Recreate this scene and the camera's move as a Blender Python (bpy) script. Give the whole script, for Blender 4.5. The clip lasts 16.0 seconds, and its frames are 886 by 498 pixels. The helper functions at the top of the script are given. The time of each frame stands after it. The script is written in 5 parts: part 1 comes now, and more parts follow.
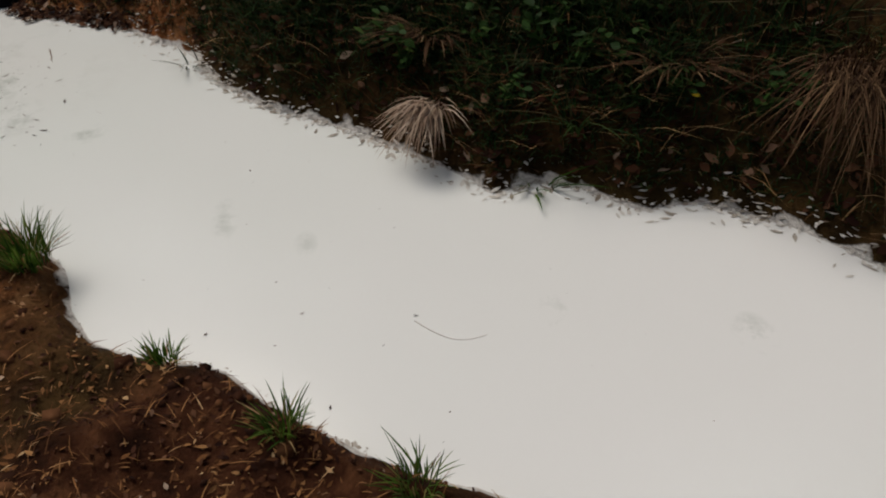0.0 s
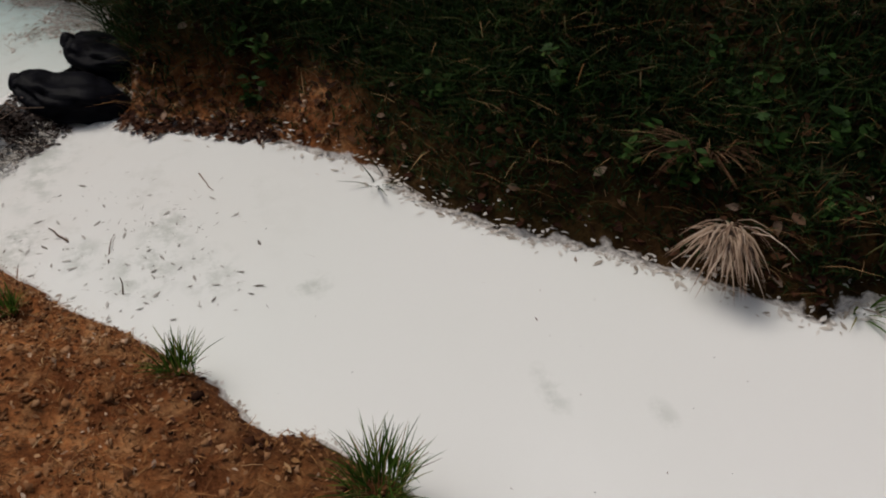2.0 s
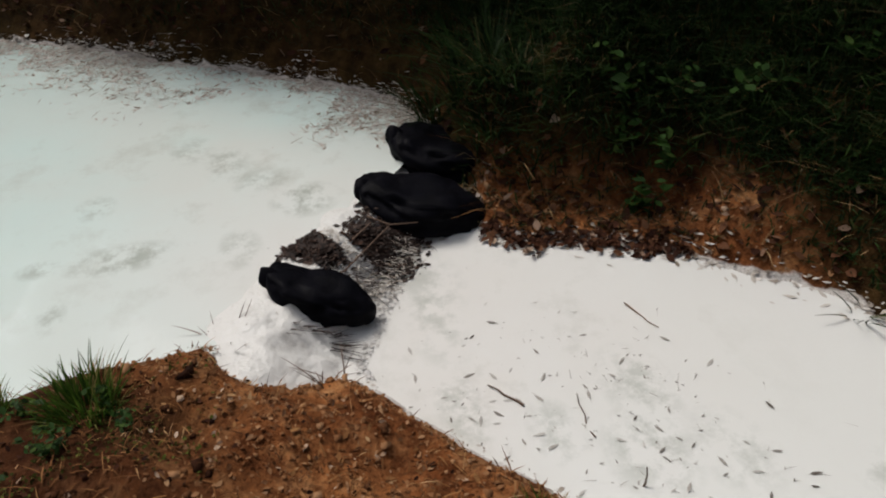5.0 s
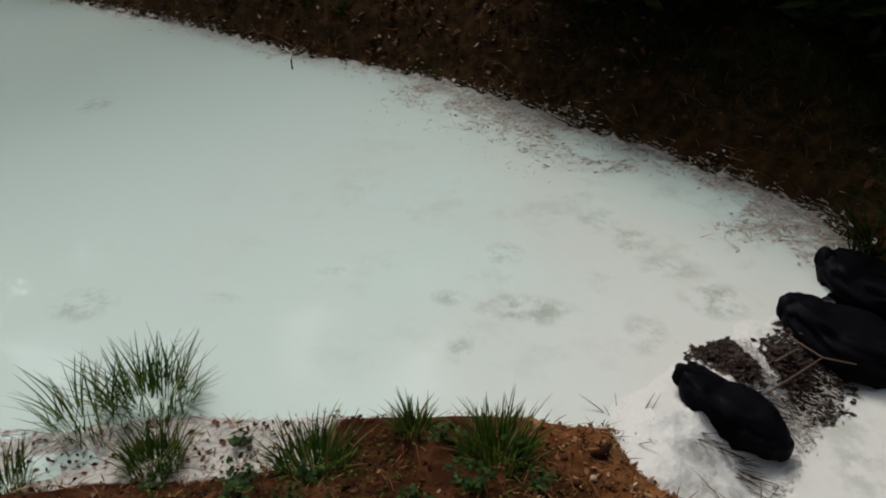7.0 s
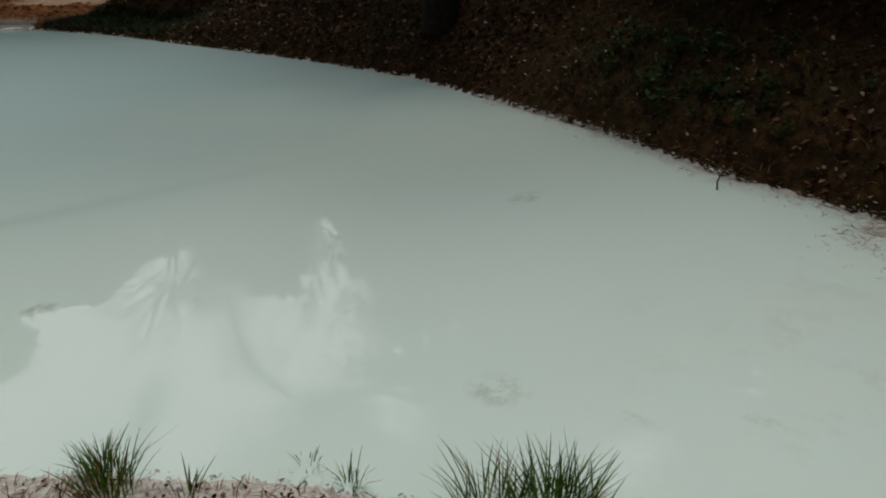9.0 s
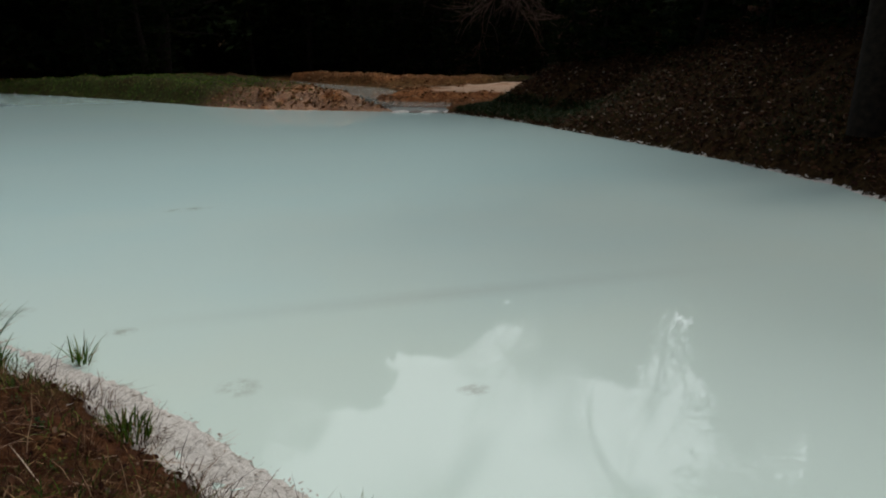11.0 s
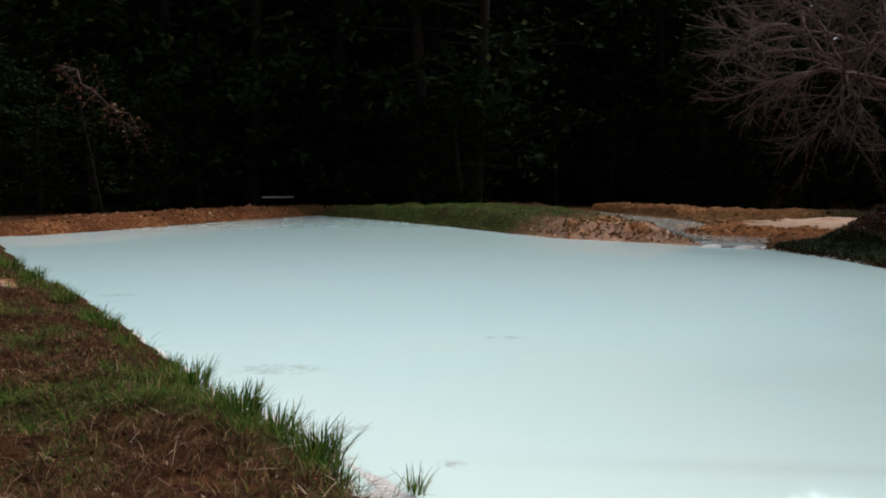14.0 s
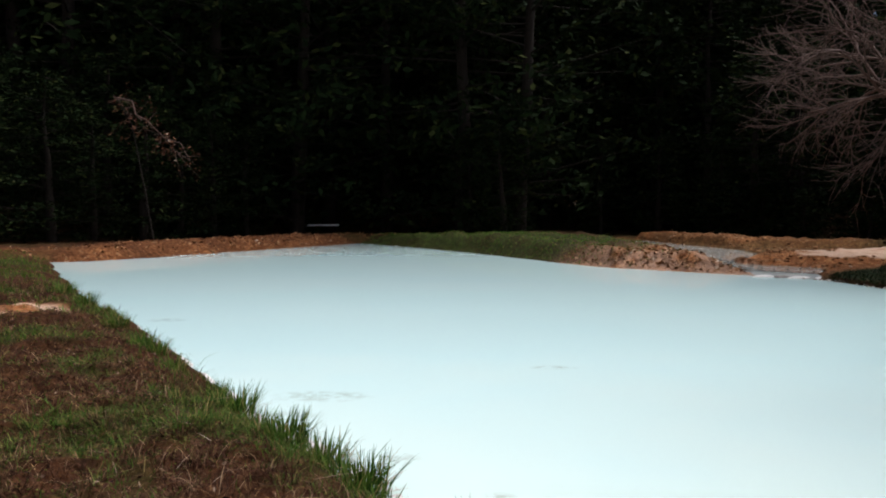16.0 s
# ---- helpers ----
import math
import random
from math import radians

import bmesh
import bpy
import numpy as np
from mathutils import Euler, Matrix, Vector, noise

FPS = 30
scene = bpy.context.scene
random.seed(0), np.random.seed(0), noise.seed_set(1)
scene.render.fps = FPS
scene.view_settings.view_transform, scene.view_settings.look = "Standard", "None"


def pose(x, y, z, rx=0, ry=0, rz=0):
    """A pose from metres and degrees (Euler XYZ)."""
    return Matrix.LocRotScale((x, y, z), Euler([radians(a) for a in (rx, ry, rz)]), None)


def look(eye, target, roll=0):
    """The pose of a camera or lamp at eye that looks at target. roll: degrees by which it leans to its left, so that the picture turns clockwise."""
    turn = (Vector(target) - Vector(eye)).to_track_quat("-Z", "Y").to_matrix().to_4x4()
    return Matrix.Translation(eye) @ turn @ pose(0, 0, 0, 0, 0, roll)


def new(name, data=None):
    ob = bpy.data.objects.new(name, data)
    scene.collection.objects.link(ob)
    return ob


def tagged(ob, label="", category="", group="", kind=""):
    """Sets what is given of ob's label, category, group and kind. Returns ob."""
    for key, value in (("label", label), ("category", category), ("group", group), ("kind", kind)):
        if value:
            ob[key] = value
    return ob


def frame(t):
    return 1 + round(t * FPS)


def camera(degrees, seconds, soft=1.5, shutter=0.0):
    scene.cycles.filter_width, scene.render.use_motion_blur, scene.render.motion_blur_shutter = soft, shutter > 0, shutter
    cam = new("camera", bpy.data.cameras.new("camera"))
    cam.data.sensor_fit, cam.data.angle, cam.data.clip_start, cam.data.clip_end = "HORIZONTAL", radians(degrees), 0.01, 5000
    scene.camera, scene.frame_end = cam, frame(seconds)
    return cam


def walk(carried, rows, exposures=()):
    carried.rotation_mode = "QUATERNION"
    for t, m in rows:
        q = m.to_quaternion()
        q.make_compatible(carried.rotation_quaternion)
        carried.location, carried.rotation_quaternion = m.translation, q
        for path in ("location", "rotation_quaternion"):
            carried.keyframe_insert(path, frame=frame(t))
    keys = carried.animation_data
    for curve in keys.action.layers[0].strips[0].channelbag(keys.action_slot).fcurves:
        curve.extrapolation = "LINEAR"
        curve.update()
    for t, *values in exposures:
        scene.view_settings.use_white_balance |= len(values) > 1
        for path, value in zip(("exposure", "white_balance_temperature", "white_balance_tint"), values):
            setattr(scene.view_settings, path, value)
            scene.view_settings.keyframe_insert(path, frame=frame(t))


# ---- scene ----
# ---- camera ----
def at(x, y, z, yaw, pitch, roll):
    return pose(x, y, z, 90 + pitch, 0, yaw) @ pose(0, 0, 0, 0, 0, roll)


cam = camera(61.0, 16.0, soft=2.0)
PATH = [
    (0, at(-2.365, -3.672, 1.643, -98.82, -40.43, -0.93)),
    (0.5, at(-2.038, -3.38, 1.64, -101.8, -41.05, -0.88)),
    (1, at(-1.761, -3.003, 1.651, -103.91, -41.8, -2.42)),
    (1.5, at(-1.53, -2.701, 1.713, -105.08, -41.35, -0.88)),
    (2, at(-1.424, -2.376, 1.78, -107.83, -39.13, -0.2)),
    (2.5, at(-1.234, -2.127, 1.782, -101.41, -38.02, -2.25)),
    (3, at(-1.03, -1.86, 1.796, -105.03, -38.37, -1.05)),
    (3.5, at(-0.822, -1.632, 1.782, -106.03, -37.53, -2.29)),
    (3.7, at(-0.736, -1.499, 1.765, -106.859, -37.303, -3.829)),
    (5.8, at(-0.098, -0.746, 1.716, -99.01, -34.28, 0.98)),
    (6, at(-0.127, -0.659, 1.714, -95.2, -33.95, 1.31)),
    (6.5, at(-0.096, -0.56, 1.688, -87.82, -32.75, 0.56)),
    (7, at(-0.07, -0.464, 1.68, -80.99, -29.71, 0.49)),
    (7.5, at(-0.057, -0.357, 1.692, -75.4, -27.77, 0.54)),
    (8, at(-0.044, -0.278, 1.686, -68.91, -26.37, 0.1)),
    (8.5, at(-0.044, -0.203, 1.674, -60.8, -23.9, -0.44)),
    (9, at(-0.007, -0.083, 1.595, -52.01, -21.24, -0.09)),
    (9.5, at(0.003, -0.02, 1.595, -43.81, -19.02, -0.21)),
    (9.7, at(0, 0, 1.606, -40.92, -18.86, 0.04)),
    (11.8, at(-0.392, 0.57, 1.683, -16.96, -12.26, -0.33)),
    (12, at(-0.415, 0.565, 1.69, -15.05, -11.66, -0.31)),
    (12.5, at(-0.439, 0.619, 1.689, -10.73, -10.48, -0.22)),
    (13, at(-0.462, 0.676, 1.69, -7.43, -8.34, 0.36)),
    (13.5, at(-0.473, 0.743, 1.688, -3.54, -6.59, 0.32)),
    (14, at(-0.48, 0.744, 1.704, -3.25, -5.22, 0.03)),
    (14.5, at(-0.501, 0.772, 1.702, -2.59, -4.1, 0.11)),
    (15, at(-0.511, 0.817, 1.684, -0.25, -3.5, -0.03)),
    (15.5, at(-0.518, 0.822, 1.691, 0.02, -3.2, -0.03)),
    (16, at(-0.522, 0.817, 1.683, 0, -3.04, 0.13)),
]
walk(cam, PATH, exposures=[(0, -0.97, 6600, 10), (2.5, -0.80, 6550, 13), (3.5, -0.64, 6550, 13), (6, -0.74, 6500, 11), (6.5, -0.80, 6500, 10), (7, -0.94, 6500, 8), (8, -1.17, 6550, 7), (9, -1.21, 6600, 6), (12.5, -0.67, 6250, 9), (16, 0.07, 6150, 13)])

# ---- light ----
SUN_AZ, SUN_EL = 60.0, 58.0     # degrees clockwise from +y, and above the horizon
world = bpy.data.worlds.new("sky")
scene.world = world
world.use_nodes = True
wn = world.node_tree
sky = wn.nodes.new("ShaderNodeTexSky")
sky.sky_type, sky.sun_disc = "NISHITA", False
sky.sun_elevation, sky.sun_rotation = radians(SUN_EL), radians(SUN_AZ)
wn.nodes["Background"].inputs[1].default_value = 0.05
# broken white cloud over the blue
where = wn.nodes.new("ShaderNodeTexCoord")
puff = wn.nodes.new("ShaderNodeTexNoise")
puff.inputs["Scale"].default_value, puff.inputs["Detail"].default_value = 3.2, 7.0
drift = wn.nodes.new("ShaderNodeVectorMath")
drift.inputs[1].default_value = (5.0, 0.0, 0.06)
wn.links.new(where.outputs["Generated"], drift.inputs[0])
wn.links.new(drift.outputs[0], puff.inputs["Vector"])
edge = wn.nodes.new("ShaderNodeMapRange")
edge.inputs["From Min"].default_value, edge.inputs["From Max"].default_value = 0.49, 0.56
# more of it low down, as broken cloud always looks
split = wn.nodes.new("ShaderNodeSeparateXYZ")
wn.links.new(where.outputs["Generated"], split.inputs[0])
lower_ = wn.nodes.new("ShaderNodeMath")
lower_.operation = "MULTIPLY_ADD"
lower_.inputs[1].default_value, lower_.inputs[2].default_value = -0.20, 0.12
wn.links.new(split.outputs["Z"], lower_.inputs[0])
total = wn.nodes.new("ShaderNodeMath")
wn.links.new(puff.outputs["Fac"], total.inputs[0])
wn.links.new(lower_.outputs[0], total.inputs[1])
wn.links.new(total.outputs[0], edge.inputs["Value"])
cloud = wn.nodes.new("ShaderNodeMix")
cloud.data_type = "RGBA"
# thin cloud glows towards the sun behind it
to_sun = wn.nodes.new("ShaderNodeVectorMath")
to_sun.operation = "DOT_PRODUCT"
to_sun.inputs[1].default_value = (math.sin(radians(SUN_AZ)) * math.cos(radians(SUN_EL)), math.cos(radians(SUN_AZ)) * math.cos(radians(SUN_EL)), math.sin(radians(SUN_EL)))
wn.links.new(where.outputs["Generated"], to_sun.inputs[0])
glow = wn.nodes.new("ShaderNodeMapRange")
glow.inputs["From Min"].default_value, glow.inputs["From Max"].default_value = 0.45, 0.85
glow.inputs["To Min"].default_value, glow.inputs["To Max"].default_value = 1.0, 7.0
wn.links.new(to_sun.outputs["Value"], glow.inputs["Value"])
lit = wn.nodes.new("ShaderNodeVectorMath")
lit.operation = "SCALE"
lit.inputs[0].default_value = (10.0, 10.2, 10.6)
wn.links.new(glow.outputs[0], lit.inputs["Scale"])
wn.links.new(lit.outputs[0], cloud.inputs[7])
wn.links.new(edge.outputs[0], cloud.inputs[0])
wn.links.new(sky.outputs[0], cloud.inputs[6])
wn.links.new(cloud.outputs[2], wn.nodes["Background"].inputs[0])
sun_data = bpy.data.lights.new("sun", "SUN")
sun_data.energy, sun_data.angle, sun_data.color = 3.8, radians(28.0), (1.0, 0.95, 0.87)
sun = new("sun", sun_data)
a, e = radians(SUN_AZ), radians(SUN_EL)
sun.matrix_world = look((60 * math.sin(a) * math.cos(e), 60 * math.cos(a) * math.cos(e), 60 * math.sin(e)), (0, 0, 0))


# ---- materials ----
def material(name, rough=0.8, spec=0.3):
    m = bpy.data.materials.new(name)
    m.use_nodes = True
    b = m.node_tree.nodes["Principled BSDF"]
    b.inputs["Roughness"].default_value = rough
    b.inputs["Specular IOR Level"].default_value = spec
    return m, m.node_tree, b


def node(nt, kind, **values):
    n = nt.nodes.new(kind)
    for k, v in values.items():
        n.inputs[k].default_value = v
    return n


def noise_tex(nt, scale, detail=4.0, rough=0.55):
    g = nt.nodes.new("ShaderNodeNewGeometry")
    n = node(nt, "ShaderNodeTexNoise", Scale=scale, Detail=detail, Roughness=rough)
    nt.links.new(g.outputs["Position"], n.inputs["Vector"])
    return n.outputs["Fac"]


def ramp(nt, fac, stops):
    r = nt.nodes.new("ShaderNodeValToRGB")
    while len(r.color_ramp.elements) < len(stops):
        r.color_ramp.elements.new(0.5)
    for el, (p, c) in zip(r.color_ramp.elements, stops):
        el.position, el.color = p, (*c, 1)
    nt.links.new(fac, r.inputs[0])
    return r.outputs[0]


def mix(nt, fac, a, b, blend="MIX"):
    m = nt.nodes.new("ShaderNodeMix")
    m.data_type, m.blend_type = "RGBA", blend
    for sock, v in ((m.inputs[0], fac), (m.inputs[6], a), (m.inputs[7], b)):
        if hasattr(v, "is_linked"):
            nt.links.new(v, sock)
        else:
            sock.default_value = v if isinstance(v, float) else (*v, 1)
    return m.outputs[2]


def arith(nt, op, a, b=0.0, clamp=False):
    m = nt.nodes.new("ShaderNodeMath")
    m.operation, m.use_clamp = op, clamp
    for sock, v in zip(m.inputs, (a, b)):
        if hasattr(v, "is_linked"):
            nt.links.new(v, sock)
        else:
            sock.default_value = v
    return m.outputs[0]


def bump(nt, b, height, strength, distance):
    n = node(nt, "ShaderNodeBump", Strength=strength, Distance=distance)
    nt.links.new(height, n.inputs["Height"])
    nt.links.new(n.outputs[0], b.inputs["Normal"])


def island_mat(name, stops, rough=0.7, spec=0.25, through_light=0.0):
    """Many small pieces of one sheet: each piece its own tone."""
    m, nt, b = material(name, rough, spec)
    g = nt.nodes.new("ShaderNodeNewGeometry")
    c = ramp(nt, g.outputs["Random Per Island"], stops)
    c = mix(nt, 0.35, c, ramp(nt, noise_tex(nt, 35), [(0.3, (0.25, 0.25, 0.25)), (0.7, (1, 1, 1))]), "MULTIPLY")
    nt.links.new(c, b.inputs["Base Color"])
    if through_light:
        t = nt.nodes.new("ShaderNodeBsdfTranslucent")
        nt.links.new(c, t.inputs[0])
        s = nt.nodes.new("ShaderNodeMixShader")
        s.inputs[0].default_value = through_light
        nt.links.new(b.outputs[0], s.inputs[1])
        nt.links.new(t.outputs[0], s.inputs[2])
        nt.links.new(s.outputs[0], nt.nodes["Material Output"].inputs[0])
    return m


def ground_material():
    m, nt, b = material("soil", 0.95, 0.08)

    def attr(name):
        n = nt.nodes.new("ShaderNodeAttribute")
        n.attribute_name = name
        return n.outputs["Fac"]

    fine, mid, big = noise_tex(nt, 60, 6, 0.7), noise_tex(nt, 9, 5, 0.6), noise_tex(nt, 1.3, 4, 0.6)
    brown = ramp(nt, mid, [(0.3, (0.018, 0.006, 0.003)), (0.5, (0.048, 0.016, 0.007)), (0.72, (0.12, 0.048, 0.020))])
    sand = ramp(nt, mid, [(0.25, (0.12, 0.042, 0.015)), (0.5, (0.35, 0.138, 0.050)), (0.75, (0.60, 0.32, 0.145))])
    green = ramp(nt, mid, [(0.3, (0.02, 0.022, 0.008)), (0.6, (0.05, 0.065, 0.015)), (0.8, (0.10, 0.08, 0.03))])
    sand = mix(nt, 0.75, sand, ramp(nt, noise_tex(nt, 3.5, 6, 0.65), [(0.36, (0.40, 0.30, 0.26)), (0.55, (1, 1, 1)), (0.7, (1.15, 1.1, 1.0))]), "MULTIPLY")
    sand = mix(nt, 0.8, sand, ramp(nt, noise_tex(nt, 24, 6, 0.75), [(0.36, (0.40, 0.30, 0.24)), (0.50, (1, 1, 1)), (0.66, (1.35, 1.25, 1.1))]), "MULTIPLY")
    c = mix(nt, attr("sand"), brown, sand)
    c = mix(nt, arith(nt, "MULTIPLY", attr("green"), arith(nt, "MULTIPLY", big, 1.6, True), True), c, green)
    c = mix(nt, 0.55, c, ramp(nt, fine, [(0.3, (0.35, 0.32, 0.3)), (0.65, (1, 1, 1))]), "MULTIPLY")
    c = mix(nt, arith(nt, "MULTIPLY", arith(nt, "MULTIPLY", attr("pale"), attr("sand")), 0.8), c, ramp(nt, fine, [(0.3, (0.42, 0.27, 0.18)), (0.65, (0.66, 0.49, 0.38))]))
    silt = ramp(nt, fine, [(0.3, (0.50, 0.46, 0.42)), (0.6, (0.76, 0.72, 0.68))])
    k = arith(nt, "ADD", attr("silt"), arith(nt, "MULTIPLY", arith(nt, "SUBTRACT", mid, 0.5), 1.5))
    k = arith(nt, "MULTIPLY", arith(nt, "SUBTRACT", k, 0.4), 5.0, True)
    c = mix(nt, k, c, silt)
    nt.links.new(c, b.inputs["Base Color"])
    h = arith(nt, "ADD", arith(nt, "MULTIPLY", fine, 0.4), mid)
    bump(nt, b, h, 1.0, 0.035)
    return m


def weir_far(nt, g):
    n = nt.nodes.new("ShaderNodeVectorMath")
    n.operation = "DISTANCE"
    n.inputs[1].default_value = (2.1, -1.1, 0.0)
    nt.links.new(g.outputs["Position"], n.inputs[0])
    return n.outputs["Value"]


def water_material(name, shallow, deep, rough, murky, reach, smudges=(), seam=False, relief=0.012, ripple=2.5, stain=(0.34, 0.37, 0.32)):
    """Opaque milky water. murky, reach: where drowned litter and silt show through, and how far round."""
    m, nt, b = material(name, rough, 0.5)
    b.inputs["IOR"].default_value = 1.33
    c = mix(nt, ramp(nt, noise_tex(nt, 0.25, 3), [(0.35, (0, 0, 0)), (0.65, (1, 1, 1))]), shallow, deep)
    g = nt.nodes.new("ShaderNodeNewGeometry")
    if seam:
        # paler and warmer by the near shore, more turquoise towards the far part
        split_ = nt.nodes.new("ShaderNodeSeparateXYZ")
        nt.links.new(g.outputs["Position"], split_.inputs[0])
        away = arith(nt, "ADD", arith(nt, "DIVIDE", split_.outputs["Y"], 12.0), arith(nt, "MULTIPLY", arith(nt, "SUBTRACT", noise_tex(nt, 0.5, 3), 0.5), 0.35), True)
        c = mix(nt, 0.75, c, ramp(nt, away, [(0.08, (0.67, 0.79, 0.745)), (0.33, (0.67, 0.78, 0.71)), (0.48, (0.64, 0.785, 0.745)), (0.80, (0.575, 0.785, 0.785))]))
    far = nt.nodes.new("ShaderNodeVectorMath")
    far.operation = "DISTANCE"
    far.inputs[1].default_value = murky
    nt.links.new(g.outputs["Position"], far.inputs[0])
    near = arith(nt, "SUBTRACT", 1.0, arith(nt, "DIVIDE", far.outputs["Value"], reach), True)
    c = mix(nt, arith(nt, "MULTIPLY", arith(nt, "SUBTRACT", 1.0, arith(nt, "DIVIDE", weir_far(nt, g), 1.3), True), 1.0, True), c, (0.765, 0.755, 0.725))
    pink = ramp(nt, noise_tex(nt, 0.9, 4, 0.6), [(0.40, (0, 0, 0)), (0.62, (1, 1, 1))])
    c = mix(nt, arith(nt, "MULTIPLY", arith(nt, "MULTIPLY", near, pink), 0.5, True), c, (0.72, 0.68, 0.63))
    # drowned leaves and silt that show through as soft, ragged smudges
    at_ = nt.nodes.new("ShaderNodeSeparateXYZ")
    nt.links.new(g.outputs["Position"], at_.inputs[0])
    torn = arith(nt, "MULTIPLY", arith(nt, "SUBTRACT", noise_tex(nt, 9.0, 6, 0.7), 0.5), 6.0)
    total = None
    for sx, sy, rx_, ry_, deep_ in smudges:
        ex = arith(nt, "DIVIDE", arith(nt, "SUBTRACT", at_.outputs["X"], sx), rx_)
        ey = arith(nt, "DIVIDE", arith(nt, "SUBTRACT", at_.outputs["Y"], sy), ry_)
        r2 = arith(nt, "ADD", arith(nt, "MULTIPLY", ex, ex), arith(nt, "MULTIPLY", ey, ey))
        k = arith(nt, "MULTIPLY", arith(nt, "SUBTRACT", 1.0, r2, True), deep_)
        total = k if total is None else arith(nt, "ADD", total, k, True)
    if total is not None:
        total = arith(nt, "MULTIPLY", total, arith(nt, "ADD", torn, 0.35, True), True)
        c = mix(nt, total, c, stain)
    if seam:
        off = arith(nt, "ABSOLUTE", arith(nt, "ADD", arith(nt, "SUBTRACT", at_.outputs["Y"], 5.2), arith(nt, "MULTIPLY", at_.outputs["X"], 0.14)))
        k = arith(nt, "SUBTRACT", 1.0, arith(nt, "DIVIDE", arith(nt, "ADD", off, arith(nt, "MULTIPLY", torn, 0.03)), 0.20), True)
        k = arith(nt, "MULTIPLY", k, arith(nt, "MULTIPLY", arith(nt, "SUBTRACT", 1.0, arith(nt, "ABSOLUTE", arith(nt, "DIVIDE", arith(nt, "SUBTRACT", at_.outputs["X"], 2.0), 2.6)), True), 0.20), True)
        c = mix(nt, k, c, (0.36, 0.40, 0.38))
    veil = ramp(nt, noise_tex(nt, 2.6, 6, 0.7), [(0.53, (0, 0, 0)), (0.70, (1, 1, 1))])
    c = mix(nt, arith(nt, "MULTIPLY", arith(nt, "MULTIPLY", near, veil), 0.55, True), c, (0.44, 0.44, 0.38))
    nt.links.new(c, b.inputs["Base Color"])
    bump(nt, b, noise_tex(nt, ripple, 2), relief, 0.02)
    return m


LOW, POOL = -0.12, 0.07          # levels of the channel and the small pool; the pond lies at 0
SOIL = ground_material()
SMUDGES = [(2.42, -0.41, 0.12, 0.24, 0.75), (2.45, -0.10, 0.07, 0.10, 0.55), (2.85, -0.28, 0.12, 0.10, 0.6), (2.14, -0.18, 0.12, 0.06, 0.5), (2.57, 0.43, 0.05, 0.10, 0.4),
           (2.62, -1.16, 0.16, 0.17, 0.8), (2.84, -0.99, 0.14, 0.14, 0.55), (3.05, -0.85, 0.20, 0.12, 0.6), (3.25, -0.70, 0.16, 0.12, 0.5), (2.34, -0.86, 0.16, 0.10, 0.5),
           (2.29, 0.81, 0.05, 0.12, 0.3), (1.39, 3.50, 0.10, 0.09, 0.7), (2.15, 1.33, 0.14, 0.15, 0.6), (4.38, 2.60, 0.20, 0.12, 0.6), (0.66, 8.75, 0.28, 0.12, 0.7),
           (-0.20, 5.13, 0.13, 0.09, 0.7), (0.32, 4.03, 0.13, 0.14, 0.5), (-1.6, 7.5, 0.5, 0.24, 0.6), (-0.85, 5.8, 0.2, 0.16, 0.6), (-1.75, 6.9, 0.3, 0.14, 0.6), (-4.7, 12.1, 0.35, 0.22, 0.6)]
BITS = [(1.36, -1.47, 0.22, 0.09, 0.55), (1.18, -1.72, 0.16, 0.10, 0.5), (1.02, -1.95, 0.20, 0.16, 0.55), (1.28, -2.05, 0.22, 0.14, 0.45), (0.95, -2.2, 0.20, 0.14, 0.4), (2.02, -1.54, 0.26, 0.16, 0.40), (1.74, -1.50, 0.24, 0.12, 0.35),
        (0.75, -2.55, 0.10, 0.10, 0.4), (0.0, -3.2, 0.14, 0.06, 0.35), (-0.7, -4.3, 0.10, 0.05, 0.4), (-0.9, -4.9, 0.10, 0.08, 0.45), (-0.2, -3.5, 0.08, 0.05, 0.3)]
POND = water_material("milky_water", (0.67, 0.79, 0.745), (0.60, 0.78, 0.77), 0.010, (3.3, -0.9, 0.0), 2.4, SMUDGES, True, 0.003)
CHANNEL = water_material("white_water", (0.77, 0.755, 0.735), (0.74, 0.75, 0.715), 0.18, (1.5, -1.65, LOW), 1.15, BITS)
SPILL = water_material("foaming_water", (0.77, 0.755, 0.735), (0.74, 0.75, 0.715), 0.42, (1.5, -1.65, LOW), 1.15, [(2.22, -1.16, 0.14, 0.11, 0.9), (2.22, -1.42, 0.15, 0.11, 0.9), (2.02, -1.30, 0.14, 0.10, 0.6), (2.08, -1.02, 0.10, 0.08, 0.6), (1.70, -1.14, 0.10, 0.07, 0.5), (2.36, -1.52, 0.12, 0.08, 0.8), (1.76, -0.98, 0.06, 0.12, 0.45)], False, 0.7, 20.0, (0.050, 0.030, 0.022))
INFLOW = water_material("grey_milky_water", (0.42, 0.43, 0.40), (0.36, 0.38, 0.36), 0.05, (1.5, -1.65, LOW), 0.2)
GRASS = island_mat("grass", [(0.0, (0.025, 0.060, 0.009)), (0.5, (0.065, 0.135, 0.018)), (0.82, (0.12, 0.20, 0.028)), (1.0, (0.32, 0.24, 0.09))], 0.65, 0.08, 0.4)
# far bank's grass: a darkened copy of GRASS, with the bank's shade in its colour
SHADEDGRASS = island_mat("shaded_bank_grass", [(0.0, (0.006, 0.016, 0.004)), (0.6, (0.016, 0.038, 0.008)), (0.9, (0.032, 0.062, 0.013)), (1.0, (0.13, 0.09, 0.045))], 0.6, 0.10, 0.15)
